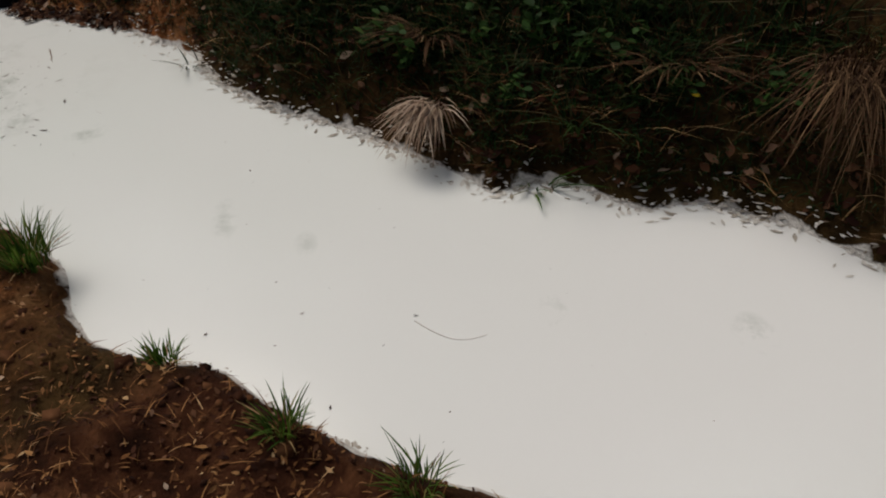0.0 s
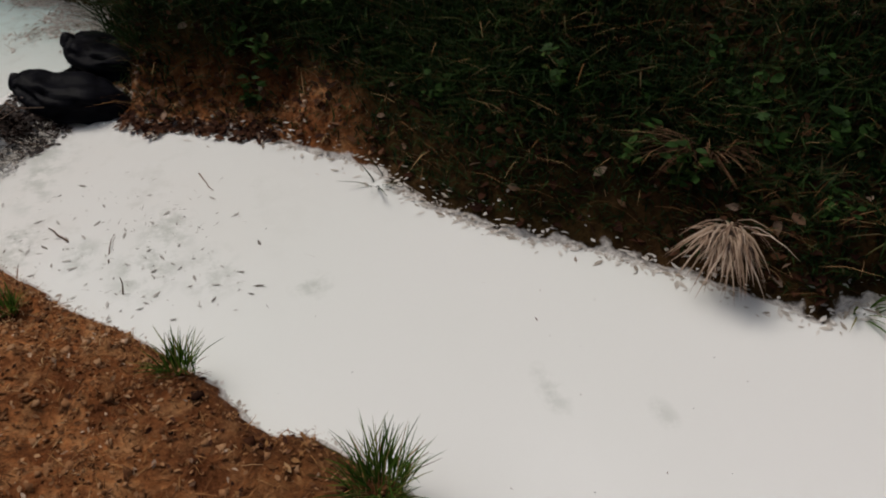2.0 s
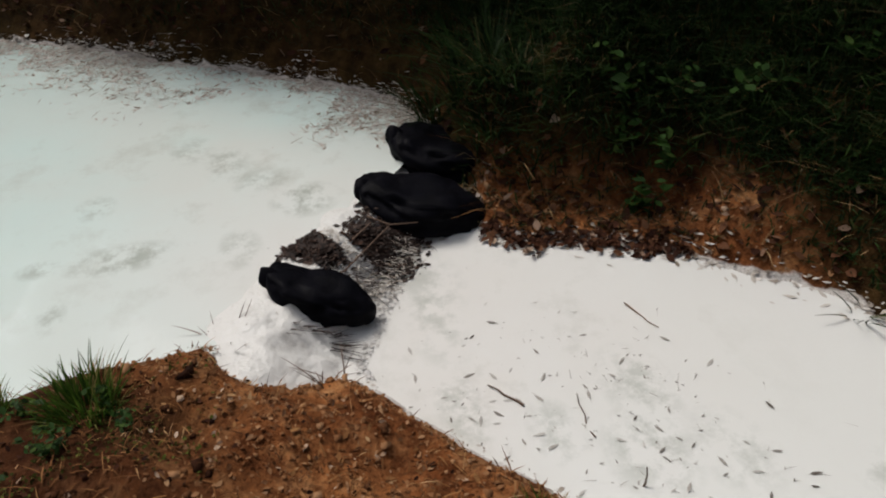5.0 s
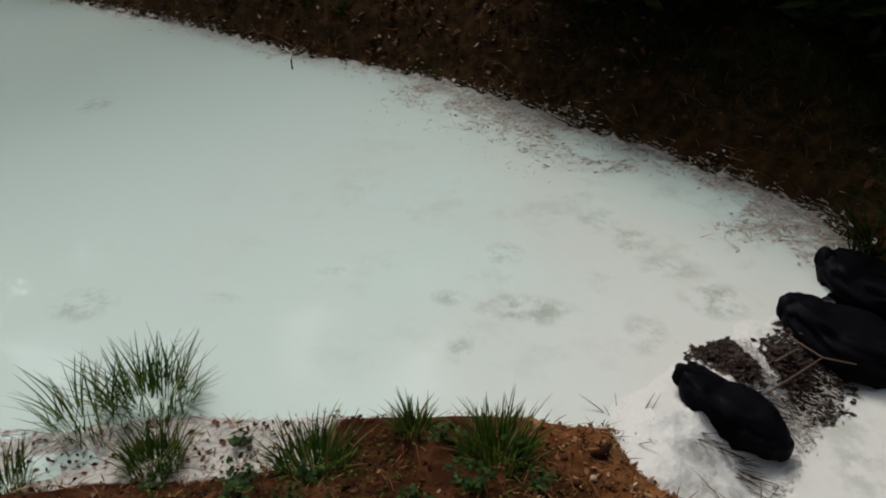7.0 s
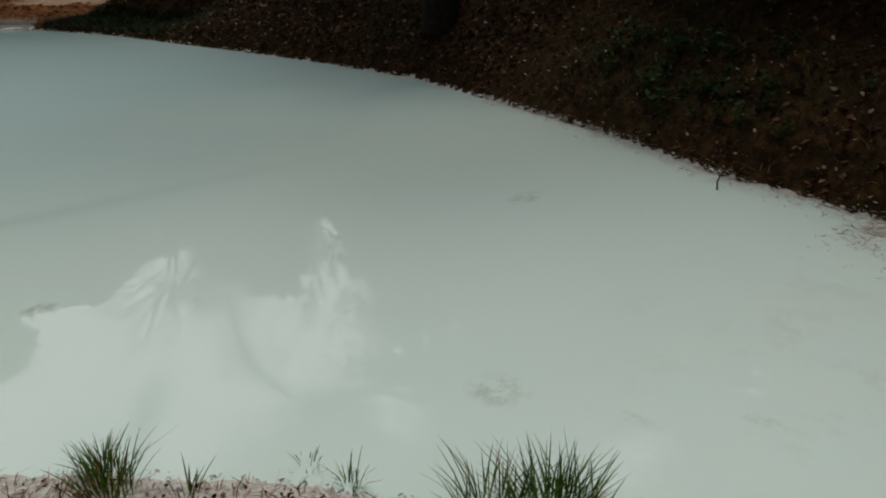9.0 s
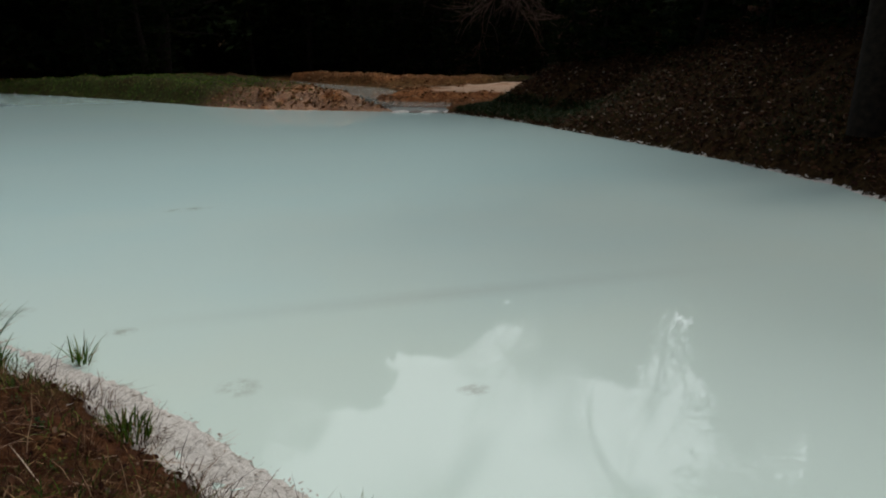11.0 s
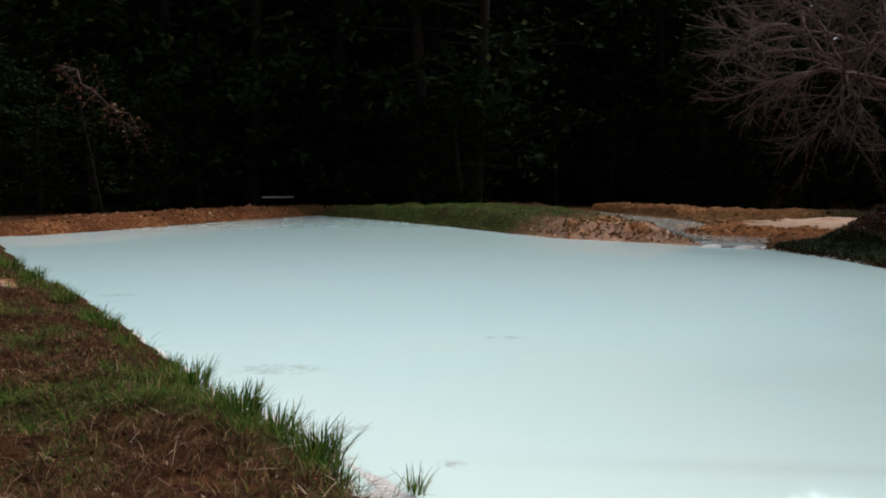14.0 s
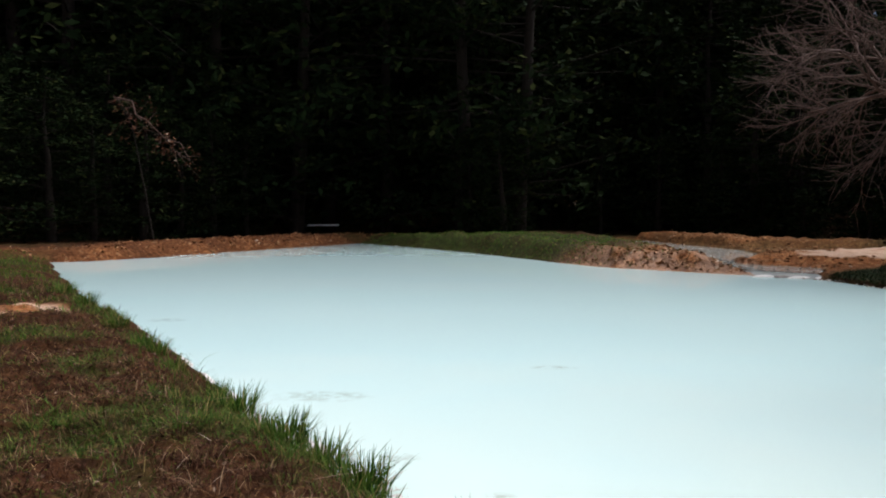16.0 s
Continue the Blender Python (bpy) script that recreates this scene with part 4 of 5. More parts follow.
def band(n, line, lo, hi, rng, test, power=1.0):
    """n candidate places beside a shoreline, lo to hi from it on its right hand, kept by test."""
    p = np.array(line)
    seg = np.linalg.norm(np.diff(p, axis=0), axis=1)
    i = rng.choice(len(seg), n, p=seg / seg.sum())
    t = rng.uniform(0, 1, n)[:, None]
    d = np.diff(p, axis=0)[i] / seg[i][:, None]
    q = p[i] * (1 - t) + p[i + 1] * t + np.stack([d[:, 1], -d[:, 0]], 1) * (lo + (hi - lo) * rng.uniform(0, 1, n) ** power)[:, None] + rng.normal(0, 0.06, (n, 2))
    x, y = q.T
    z, sand, green, silt, dd, w = land(x, y)
    keep = rng.uniform(0, 1, n) < test(x, y, dd, w, sand, green)
    return np.column_stack([x, y, z])[keep]


rng = np.random.default_rng(41)
up = np.array([0, 0, 1.0])
# near bank: short turf, straw and dead leaves along the pond
turf = scatter(140000, (-9, 0.6), (1.6, 15), rng, lambda x, y, d, w, s, g: (d > 0.25) * (d < 5.5) * np.clip(g * 0.6 + 0.03, 0, 1) * (s < 0.5) * (w[0] + w[1] > 0.6))
turf_far = scatter(60000, (-22, -4), (11, 27), rng, lambda x, y, d, w, s, g: (d > 0.2) * (d < 6) * (0.2 + g) * (w[1] > 0.5))
edge = scatter(90000, (-7, 0.2), (4.6, 15), rng, lambda x, y, d, w, s, g: (d > 0.1) * (d < 0.7) * (0.45 - 0.25 * ss(y, 7, 9)) * ss(wave_noise(x, y, 1.2, 9, 2) + 0.9 * wave_noise(x, y, 4.0, 24, 2), -0.2, 0.3) * (w[0] + w[1] > 0.6))
g1 = blades(turf, rng.uniform(0.03, 0.085, len(turf)), rng.uniform(0.003, 0.006, len(turf)), rng.uniform(0.3, 1.6, len(turf)), rng)
g2 = blades(turf_far, rng.uniform(0.05, 0.14, len(turf_far)), rng.uniform(0.008, 0.016, len(turf_far)), rng.uniform(0.2, 1.2, len(turf_far)), rng)
g3 = blades(edge, rng.uniform(0.03, 0.10, len(edge)), rng.uniform(0.004, 0.009, len(edge)), rng.uniform(0.2, 1.0, len(edge)), rng)
stuff("grass", [g1, g2, g3], GRASS, "short patchy green turf on the near bank", "grass")
dry = scatter(120000, (-9, 0.6), (1.4, 15), rng, lambda x, y, d, w, s, g: (d > 0.25) * (d < 5.5) * (0.6 - 0.25 * g) * (s < 0.5) * (w[0] + w[1] > 0.6))
dry2 = scatter(95000, (-3.4, 2.0), (-6, 2.6), rng, lambda x, y, d, w, s, g: (d > 0.04) * (0.3 + 0.5 * ss(wave_noise(x, y, 2.0, 25, 3), -0.3, 0.5)) * (w[0] > 0.6))
stuff("straw", [blades(dry + up * 0.004, rng.uniform(0.015, 0.055, len(dry)), rng.uniform(0.002, 0.004, len(dry)), rng.uniform(0.4, 2.6, len(dry)), rng, 0.4)],
      STRAW, "withered straw strewn over the near bank", "straw")
stuff("straw_mat", [blades(dry2 + up * 0.003, rng.uniform(0.008, 0.028, len(dry2)), rng.uniform(0.002, 0.0045, len(dry2)), rng.uniform(0.8, 3.5, len(dry2)), rng, 0.5)],
      RUSTSTRAW, "matted rusty-brown straw on the near bank", "straw")
lit1 = scatter(70000, (-9, 0.6), (1.4, 15), rng, lambda x, y, d, w, s, g: (d > 0.3) * (d < 5) * (0.7 - 0.4 * g) * (s < 0.5) * (w[0] + w[1] > 0.6))
lit2 = scatter(36000, (-3.4, 2.0), (-6, 2.6), rng, lambda x, y, d, w, s, g: (d > 0.04) * np.clip(0.75 - 0.75 * s, 0.06, 1) * (w[0] > 0.6))
stuff("leaf_litter", [leaves(lit1 + up * 0.012, rng.uniform(0.008, 0.022, len(lit1)), rng, 0.5), leaves(lit2 + up * 0.006, rng.uniform(0.005, 0.014, len(lit2)), rng, 0.5)],
      LITTER, "brown dead leaves strewn over the near bank", "leaf litter")

def clumps(n, xs, ys, rng, test, each, height, wide, size):
    """Low tussocks: blades that arch out from clump after clump."""
    c = scatter(n, xs, ys, rng, test)
    tall = np.repeat(np.exp(rng.normal(0, 0.35, len(c))), each)
    far_ = 1 + 0.10 * np.clip(np.hypot(c[:, 0], c[:, 1]) - 4, 0, 10)
    c, far_ = np.repeat(c, each, 0), np.repeat(far_, each)
    t = rng.uniform(0, 2 * np.pi, len(c))
    r = np.abs(rng.normal(0, size, len(c)))
    base = c + np.stack([r * np.cos(t), r * np.sin(t), np.full(len(c), -0.004)], 1)
    return blades(base, tall * rng.uniform(*height, len(c)), wide * far_ * rng.uniform(0.6, 1.3, len(c)), rng.uniform(0.4, 2.2, len(c)), rng, 0.7, t + rng.normal(0, 0.7, len(c)))


THATCH = island_mat("thatch", [(0.0, (0.020, 0.007, 0.004)), (0.5, (0.060, 0.023, 0.011)), (0.88, (0.13, 0.062, 0.030)), (1.0, (0.38, 0.25, 0.15))], 0.85, 0.1)
on_bank = lambda x, y, d, w, s: (d > 0.22) * (d < 5.5) * (s < 0.5) * (w[0] + w[1] > 0.6)
stuff("thatch", [clumps(2600, (-3.2, 0.8), (1.2, 6.0), rng, lambda x, y, d, w, s, g: on_bank(x, y, d, w, s) * (0.85 - 0.6 * g), 17, (0.03, 0.10), 0.0034, 0.05),
                 clumps(3600, (-9, -0.4), (5.5, 15), rng, lambda x, y, d, w, s, g: on_bank(x, y, d, w, s) * (0.9 - 0.5 * g), 11, (0.04, 0.12), 0.0036, 0.07)],
      THATCH, "matted brown dead grass on the near bank", "dead grass")
stuff("turf_clumps", [clumps(1700, (-3.2, 0.6), (1.4, 6.0), rng, lambda x, y, d, w, s, g: on_bank(x, y, d, w, s) * (0.04 + 0.9 * ss(g, 0.3, 0.8)), 22, (0.025, 0.085), 0.0042, 0.05),
                      clumps(3000, (-9, -0.4), (5.5, 15), rng, lambda x, y, d, w, s, g: on_bank(x, y, d, w, s) * (0.04 + 0.85 * ss(g, 0.3, 0.8)), 14, (0.03, 0.10), 0.0045, 0.07)],
      GRASS, "low green tussocks among the dead grass", "grass")
lie = scatter(500, (-3.0, 0.7), (1.3, 7), rng, lambda x, y, d, w, s, g: on_bank(x, y, d, w, s) * 0.5)
h_ = rng.uniform(0.01, 0.05, len(lie))
stuff("lying_stalks", [blades(lie + up * 0.03, h_, rng.uniform(0.003, 0.006, len(lie)), rng.uniform(0.10, 0.30, len(lie)) / h_, rng, 0.1, None, 0.05)], PALESTRAW, "pale dry stalks lying on the dead grass", "straw")

flakes = scatter(46000, (-3.2, 1.8), (-4.8, -0.3), rng, lambda x, y, d, w, s, g: (d > 0.03) * (w[0] > 0.6) * ss(wave_noise(x, y, 3.0, 34, 3), -0.5, 0.3) * (0.95 - 0.70 * s))
stuff("bank_chips", [leaves(flakes + up * 0.005, np.minimum(rng.exponential(0.005, len(flakes)) + 0.004, 0.02), rng, 0.5, 0.35, 0.3)], RUSTSTRAW, "rusty chips of bark and straw on the near bank", "debris")
mb = np.concatenate([scatter(52000, (-3.2, 0.6), (1.3, 6.5), rng, lambda x, y, d, w, s, g: on_bank(x, y, d, w, s) * ss(wave_noise(x, y, 2.2, 35, 3) + 0.8 * (g - 0.4), -0.3, 0.4) * 0.8),
                     scatter(42000, (-9, -0.4), (6, 15), rng, lambda x, y, d, w, s, g: on_bank(x, y, d, w, s) * ss(wave_noise(x, y, 1.6, 36, 3) + 0.8 * (g - 0.4), -0.3, 0.4) * 0.8)])
MOSS = island_mat("moss", [(0.0, (0.022, 0.022, 0.006)), (0.5, (0.055, 0.060, 0.013)), (0.85, (0.10, 0.12, 0.022)), (1.0, (0.20, 0.20, 0.05))], 0.85, 0.08, 0.2)
stuff("bank_moss", [leaves(mb + up * 0.012, rng.uniform(0.005, 0.011, len(mb)) * (1 + 0.12 * np.clip(mb[:, 1] - 4, 0, 9)), rng, 0.7, 0.5)], MOSS, "olive moss and tiny weeds between the dead grass", "moss")
moss = scatter(26000, (0.2, 1.8), (-0.75, 1.5), rng, lambda x, y, d, w, s, g: (d > 0.06) * (d < 0.75) * (w[0] > 0.6) * ss(wave_noise(x, y, 4.0, 31, 3), 0.0, 0.4) * (1 - 0.8 * s) * 0.8)
stuff("ground_weeds", [leaves(moss + up * 0.010, rng.uniform(0.003, 0.008, len(moss)), rng, 0.7, 0.6)], MOSS, "tiny green weeds and moss on the near bank", "weed")

# hillside bank opposite: grass with shade in its colour, weeds and a thick leaf litter
grassy = lambda x, y: np.clip(ss(y, -3.9, -3.2) * (1 - ss(y, -1.2, 0.3)) + ss(np.sin(y * 1.1 + 0.6 * x) + wave_noise(x, y, 0.8, 11, 2), 0.2, 1.0) * 0.7, 0.12, 1)
south, north = FAR_LOW[::-1], HILL[::-1]
hg = np.concatenate([band(64000, south[1:], 0.0, 2.4, rng, lambda x, y, d, w, s, g: (d > 0.05) * (w[4] > 0.5) * (0.35 + 0.65 * grassy(x, y)) * (1 - 0.85 * s), 1.4),
                     band(70000, north, 0.1, 3.6, rng, lambda x, y, d, w, s, g: (d > 0.12) * (w[4] > 0.5) * (0.06 + 0.74 * grassy(x, y)) * (1 - 0.9 * s), 1.3)])
hg2 = band(14000, HILL[:3][::-1], 0.1, 1.5, rng, lambda x, y, d, w, s, g: (d > 0.1) * (w[4] > 0.4) * ss(y, 13.8, 15.5) * 0.8)
hg = np.concatenate([hg, band(26000, SOUTH_BANK[2:], 0.2, 2.2, rng, lambda x, y, d, w, s, g: (d > 0.2) * (w[4] > 0.5) * ss(y, -4.3, -3.2) * (1 - 0.9 * s), 1.2)])
hd = land(hg[:, 0], hg[:, 1])[4]
stuff("shaded_bank_grass", [blades(hg, rng.uniform(0.05, 0.19, len(hg)) * (0.3 + 0.7 * ss(hd, 0.05, 0.5)), rng.uniform(0.004, 0.009, len(hg)), rng.uniform(0.3, 1.9, len(hg)), rng, 0.8),
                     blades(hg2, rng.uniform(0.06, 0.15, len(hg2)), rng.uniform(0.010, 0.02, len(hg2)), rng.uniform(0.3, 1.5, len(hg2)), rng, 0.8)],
      SHADEDGRASS, "grass overgrowing the shaded bank, its green darkened for the shade", "grass")
hs = np.concatenate([band(8000, south, 0.02, 2.6, rng, lambda x, y, d, w, s, g: (d > 0.03) * (w[4] > 0.5) * 0.8), band(14000, north, 0.02, 3.5, rng, lambda x, y, d, w, s, g: (d > 0.03) * (w[4] > 0.5) * 0.8)])
stuff("bank_straw", [blades(hs + up * 0.02, rng.uniform(0.03, 0.12, len(hs)), rng.uniform(0.002, 0.006, len(hs)), rng.uniform(0.6, 3.0, len(hs)), rng, 0.6)],
      STRAW, "dry straw and stalks on the shaded bank", "straw")
hl = np.concatenate([band(12000, south, 0.02, 2.6, rng, lambda x, y, d, w, s, g: (d > 0.03) * (w[4] > 0.5) * 0.9), band(27000, north, 0.02, 5.0, rng, lambda x, y, d, w, s, g: (d > 0.03) * (w[4] > 0.5) * (1 - 0.6 * grassy(x, y)))])
hl2 = band(24000, HILL[:7][::-1], 0.1, 8.0, rng, lambda x, y, d, w, s, g: (d > 0.05) * (w[4] > 0.4) * 0.9)
hl3 = scatter(9000, (15, 27), (18, 46), rng, lambda x, y, d, w, s, g: (s < 0.3) * 0.9)
stuff("bank_leaf_litter", [leaves(hl3 + up * 0.03, rng.uniform(0.05, 0.11, len(hl3)), rng, 0.6), leaves(hl + up * 0.016, rng.uniform(0.012, 0.04, len(hl)), rng, 0.6), leaves(hl2 + up * 0.02, rng.uniform(0.03, 0.06, len(hl2)), rng, 0.6)],
      LITTER, "reddish-brown dead leaves covering the shaded bank", "leaf litter")

fl_ = band(3600, HILL[:12][::-1], 0.15, 4.5, rng, lambda x, y, d, w, s, g: (d > 0.1) * (w[4] > 0.4) * 0.7, 1.3)
PALELEAF = island_mat("bleached_leaves", [(0.0, (0.14, 0.075, 0.045)), (0.6, (0.30, 0.19, 0.13)), (1.0, (0.52, 0.43, 0.35))], 0.8, 0.15)
stuff("bleached_leaves", [leaves(fl_ + up * 0.03, rng.uniform(0.012, 0.030, len(fl_)) * (1 + 0.05 * np.clip(fl_[:, 1] - 3, 0, 12)), rng, 0.5)], PALELEAF, "bleached dead leaves scattered over the shaded bank", "leaf litter")

# grassy bank behind the pond
bg = scatter(90000, (-7, 8), (20, 40), rng, lambda x, y, d, w, s, g: (d > 0.08) * (w[3] > 0.5) * (d < 3.5) * ss(y, 21.5, 25) * 0.55)
stuff("far_grass", [blades(bg, rng.uniform(0.03, 0.09, len(bg)), rng.uniform(0.015, 0.03, len(bg)), rng.uniform(0.2, 1.4, len(bg)), rng)],
      GRASS, "low green weeds on the bank behind the pond", "grass")

# clods and crumbs of the sandy ground
c1 = scatter(15000, (-2.6, 2.6), (-3.6, 0.5), rng, lambda x, y, d, w, s, g: (d > 0.02) * np.clip(s - 0.1, 0, 1) * 0.55)
c2b = scatter(60000, (-16, 9), (18, 40), rng, lambda x, y, d, w, s, g: (d > 0.03) * np.clip(s - 0.1, 0, 1) * (d < 2.2) * (w[2] + w[3] > 0.5) * 0.9)
c2 = scatter(50000, (-16, 20), (18, 40), rng, lambda x, y, d, w, s, g: (d > 0.05) * np.clip(s - 0.2, 0, 1) * (d < 3) * 0.5 * (pale_sand(x, y) < 0.45))
c2, c2b = c2[c2[:, 2] > 0.04], c2b[c2b[:, 2] > 0.04]
CRUMB = island_mat("sandy_crumbs", [(0.0, (0.10, 0.040, 0.016)), (0.5, (0.29, 0.135, 0.058)), (0.95, (0.44, 0.25, 0.13)), (1.0, (0.62, 0.47, 0.35))], 0.95, 0.15)
c3 = scatter(70000, (-2.6, 2.6), (-3.6, 0.5), rng, lambda x, y, d, w, s, g: (d > 0.02) * np.clip(s - 0.1, 0, 1) * 0.8)
stuff("soil_crumbs", [leaves(c2b + up * 0.02, rng.uniform(0.025, 0.08, len(c2b)), rng, 0.8, 0.55), leaves(c3 + up * 0.003, rng.uniform(0.004, 0.014, len(c3)), rng, 0.7, 0.5), clods(c1, np.minimum(rng.exponential(0.004, len(c1)) + 0.002, 0.014), rng), clods(c1[::9], rng.uniform(0.006, 0.018, len(c1[::9])), rng), clods(c2, np.minimum(rng.exponential(0.02, len(c2)) + 0.015, 0.08), rng)], CRUMB, "orange sandy crumbs and clods on the banks", "soil")

c4 = scatter(26000, (-3.4, 1.6), (-6.0, 2.4), rng, lambda x, y, d, w, s, g: (d > 0.03 + 0.42 * (y > -0.2)) * (w[0] > 0.6) * (1 - s) * 0.3)
EARTH = island_mat("dark_earth", [(0.0, (0.014, 0.006, 0.004)), (0.6, (0.05, 0.018, 0.008)), (1.0, (0.13, 0.055, 0.024))], 0.95, 0.08)
stuff("earth_clods", [clods(c4, np.minimum(rng.exponential(0.006, len(c4)) + 0.004, 0.026), rng)], EARTH, "dark crumbly clods of earth on the near bank", "soil")

# white-coated leaves and straw in the shallows and on the weir
def shallows(n, line, reach, seed, lift=0.004, level=0.0):
    r = np.random.default_rng(seed)
    p = np.array(line)
    seg = np.linalg.norm(np.diff(p, axis=0), axis=1)
    i = r.choice(len(seg), n, p=seg / seg.sum())
    t = r.uniform(0, 1, n)[:, None]
    q = p[i] * (1 - t) + p[i + 1] * t
    d = np.diff(p, axis=0)[i] / seg[i][:, None]
    q = q + np.stack([-d[:, 1], d[:, 0]], 1) * (np.abs(r.normal(0, reach, n)) - 0.05)[:, None] + r.normal(0, 0.03, (n, 2))
    z = np.maximum(land(q[:, 0], q[:, 1])[0], level) + lift
    return np.column_stack([q, z])


s1 = shallows(4200, HILL[6:][::-1], 0.12, 51, 0.002)
s1b = shallows(5200, HILL[9:][::-1], 0.26, 52, 0.001)
s2 = shallows(700, FAR_LOW[::-1][2:], 0.05, 53, 0.002, LOW)
s4 = band(4200, NEAR_UP[4:15], -0.25, 0.12, rng, lambda x, y, d, w, s, g: 0.4 + 0 * x) + np.array([0, 0, 0.004])
s4 = s4[s4[:, 2] > 0.002]
tied = lambda q: q[wave_noise(q[:, 0], q[:, 1], 3.0, 37, 3) > -0.05]
allw = [leaves(q, rng.uniform(0.008, 0.030, len(q)), rng, 0.09, 0.32, 0.06) for q in (s1[::3], tied(s1b)[::2], s2)] + [leaves(s4, rng.uniform(0.004, 0.013, len(s4)), rng, 0.09, 0.32, 0.06)]
allw += [blades(q, rng.uniform(0.004, 0.014, len(q)), rng.uniform(0.003, 0.005, len(q)), rng.uniform(3, 9, len(q)), rng, 0.2) for q in (s1[::2], tied(s1b), s4[::2])]
stuff("silted_litter", allw, SILTED, "leaves and straw coated in white silt along the shore", "debris")
b2 = shallows(500, FAR_LOW[1:6][::-1], 0.03, 58, 0.012, LOW)
b3 = np.array([1.1, -1.95, LOW + 0.003]) + np.random.default_rng(59).normal(0, 1, (190, 3)) * (0.34, 0.24, 0.0)
b4 = np.array([-0.2, -3.6, LOW + 0.003]) + np.random.default_rng(60).normal(0, 1, (60, 3)) * (0.8, 0.8, 0.0)
wr = np.random.default_rng(63)
DOWN = math.atan2(-0.75, -0.66)          # the way the overflow runs


def on_spill(q):
    """Height of the overflow's surface under places in plan."""
    k = np.argmin((q[:, 0, None] - fx_.ravel()[None]) ** 2 + (q[:, 1, None] - fy_.ravel()[None]) ** 2, axis=1)
    return np.maximum(fz.ravel()[k], LOW)


def jam(n, a, b, wide):
    """Places round the line from a to b on the overflow, heaped up in the middle."""
    t = wr.uniform(0, 1, n)[:, None]
    off = wr.normal(0, wide, (n, 2))
    q = np.array(a) * (1 - t) + np.array(b) * t + off
    heap = 0.022 * np.exp(-(off ** 2).sum(1) / (2 * wide * wide)) * wr.uniform(0.2, 1, n)
    return np.column_stack([q, on_spill(q) + 0.004 + heap])


def combed(n, a, b, wide, long_, lift=0.004, way=DOWN, loose=0.35):
    """Straws that the water has combed downstream."""
    q = jam(n, a, b, wide)
    q[:, 2] += lift
    h = wr.uniform(0.003, 0.010, n)
    reach = wr.uniform(*long_, n)
    fall = np.clip((q[:, 2] - LOW) * 0.5, 0, 0.05)
    return blades(q - np.array([0, 0, 1.0]) * 0.4 * fall[:, None], h, wr.uniform(0.002, 0.006, n), reach / h, wr, 0.2, wr.normal(way, loose, n), 0.3 * h / reach)


heap = np.concatenate([jam(1300, (2.28, -1.12), (2.14, -1.19), 0.040), jam(1500, (2.30, -1.34), (2.16, -1.46), 0.045), jam(500, (2.46, -1.42), (2.30, -1.50), 0.04), jam(260, (2.26, -1.04), (2.20, -1.08), 0.03)])
heap = heap[line_dist(heap[:, 0], heap[:, 1], [(2.34, -1.20), (2.08, -1.32)]) > 0.030]
stuff("weir_litter", [leaves(heap, wr.uniform(0.005, 0.020, len(heap)), wr, 0.22, 0.45, 0.12), combed(240, (2.40, -1.54), (2.02, -1.24), 0.05, (0.03, 0.10), loose=0.7), leaves(jam(500, (2.40, -1.52), (2.26, -1.56), 0.03), wr.uniform(0.006, 0.018, 500), wr, 0.25, 0.45, 0.12),
                      combed(26, (1.84, -0.94), (1.79, -1.16), 0.014, (0.05, 0.12), 0.0, math.radians(-112), 0.25), combed(16, (1.78, -1.14), (1.74, -1.12), 0.015, (0.06, 0.14), 0.0, math.radians(-118), 0.2)],
      WETLITTER, "wet dark brown leaves and straw jammed in the weir", "debris")
bits = np.concatenate([jam(500, (2.32, -1.56), (1.98, -1.30), 0.035), jam(160, (2.06, -1.04), (2.00, -1.24), 0.03), jam(220, (2.32, -1.20), (2.08, -1.32), 0.016)])
stuff("weir_straw", [leaves(bits, wr.uniform(0.003, 0.011, len(bits)), wr, 0.2, 0.3, 0.1), combed(190, (2.32, -1.54), (1.98, -1.28), 0.04, (0.02, 0.07), 0.008, loose=0.6), combed(60, (2.06, -1.24), (1.98, -0.96), 0.03, (0.02, 0.06), 0.006, loose=0.7)],
      SILTED, "straw coated in white silt combed by the overflow", "debris")


def along(n, line, wide, rng_):
    p = np.array(line, float)
    seg = np.linalg.norm(np.diff(p, axis=0), axis=1)
    i = rng_.choice(len(seg), n, p=seg / seg.sum())
    t = rng_.uniform(0, 1, n)[:, None]
    return p[i] * (1 - t) + p[i + 1] * t + rng_.normal(0, wide, (n, 2))


FOAM = island_mat("silt_foam", [(0.0, (0.60, 0.57, 0.54)), (0.5, (0.74, 0.72, 0.69)), (1.0, (0.80, 0.79, 0.77))], 0.7, 0.3)
rim = along(650, [(2.40, -1.64), (2.28, -1.58), (2.10, -1.40), (1.93, -1.36), (1.80, -1.28), (1.66, -1.19), (1.58, -1.22)], 0.012, wr)
stuff("weir_foam", [leaves(np.column_stack([rim, on_spill(rim) + 0.005]), wr.uniform(0.003, 0.010, len(rim)), wr, 0.35, 0.5, 0.2)],
      FOAM, "white silt crust and foam along the weir's foot", "foam")


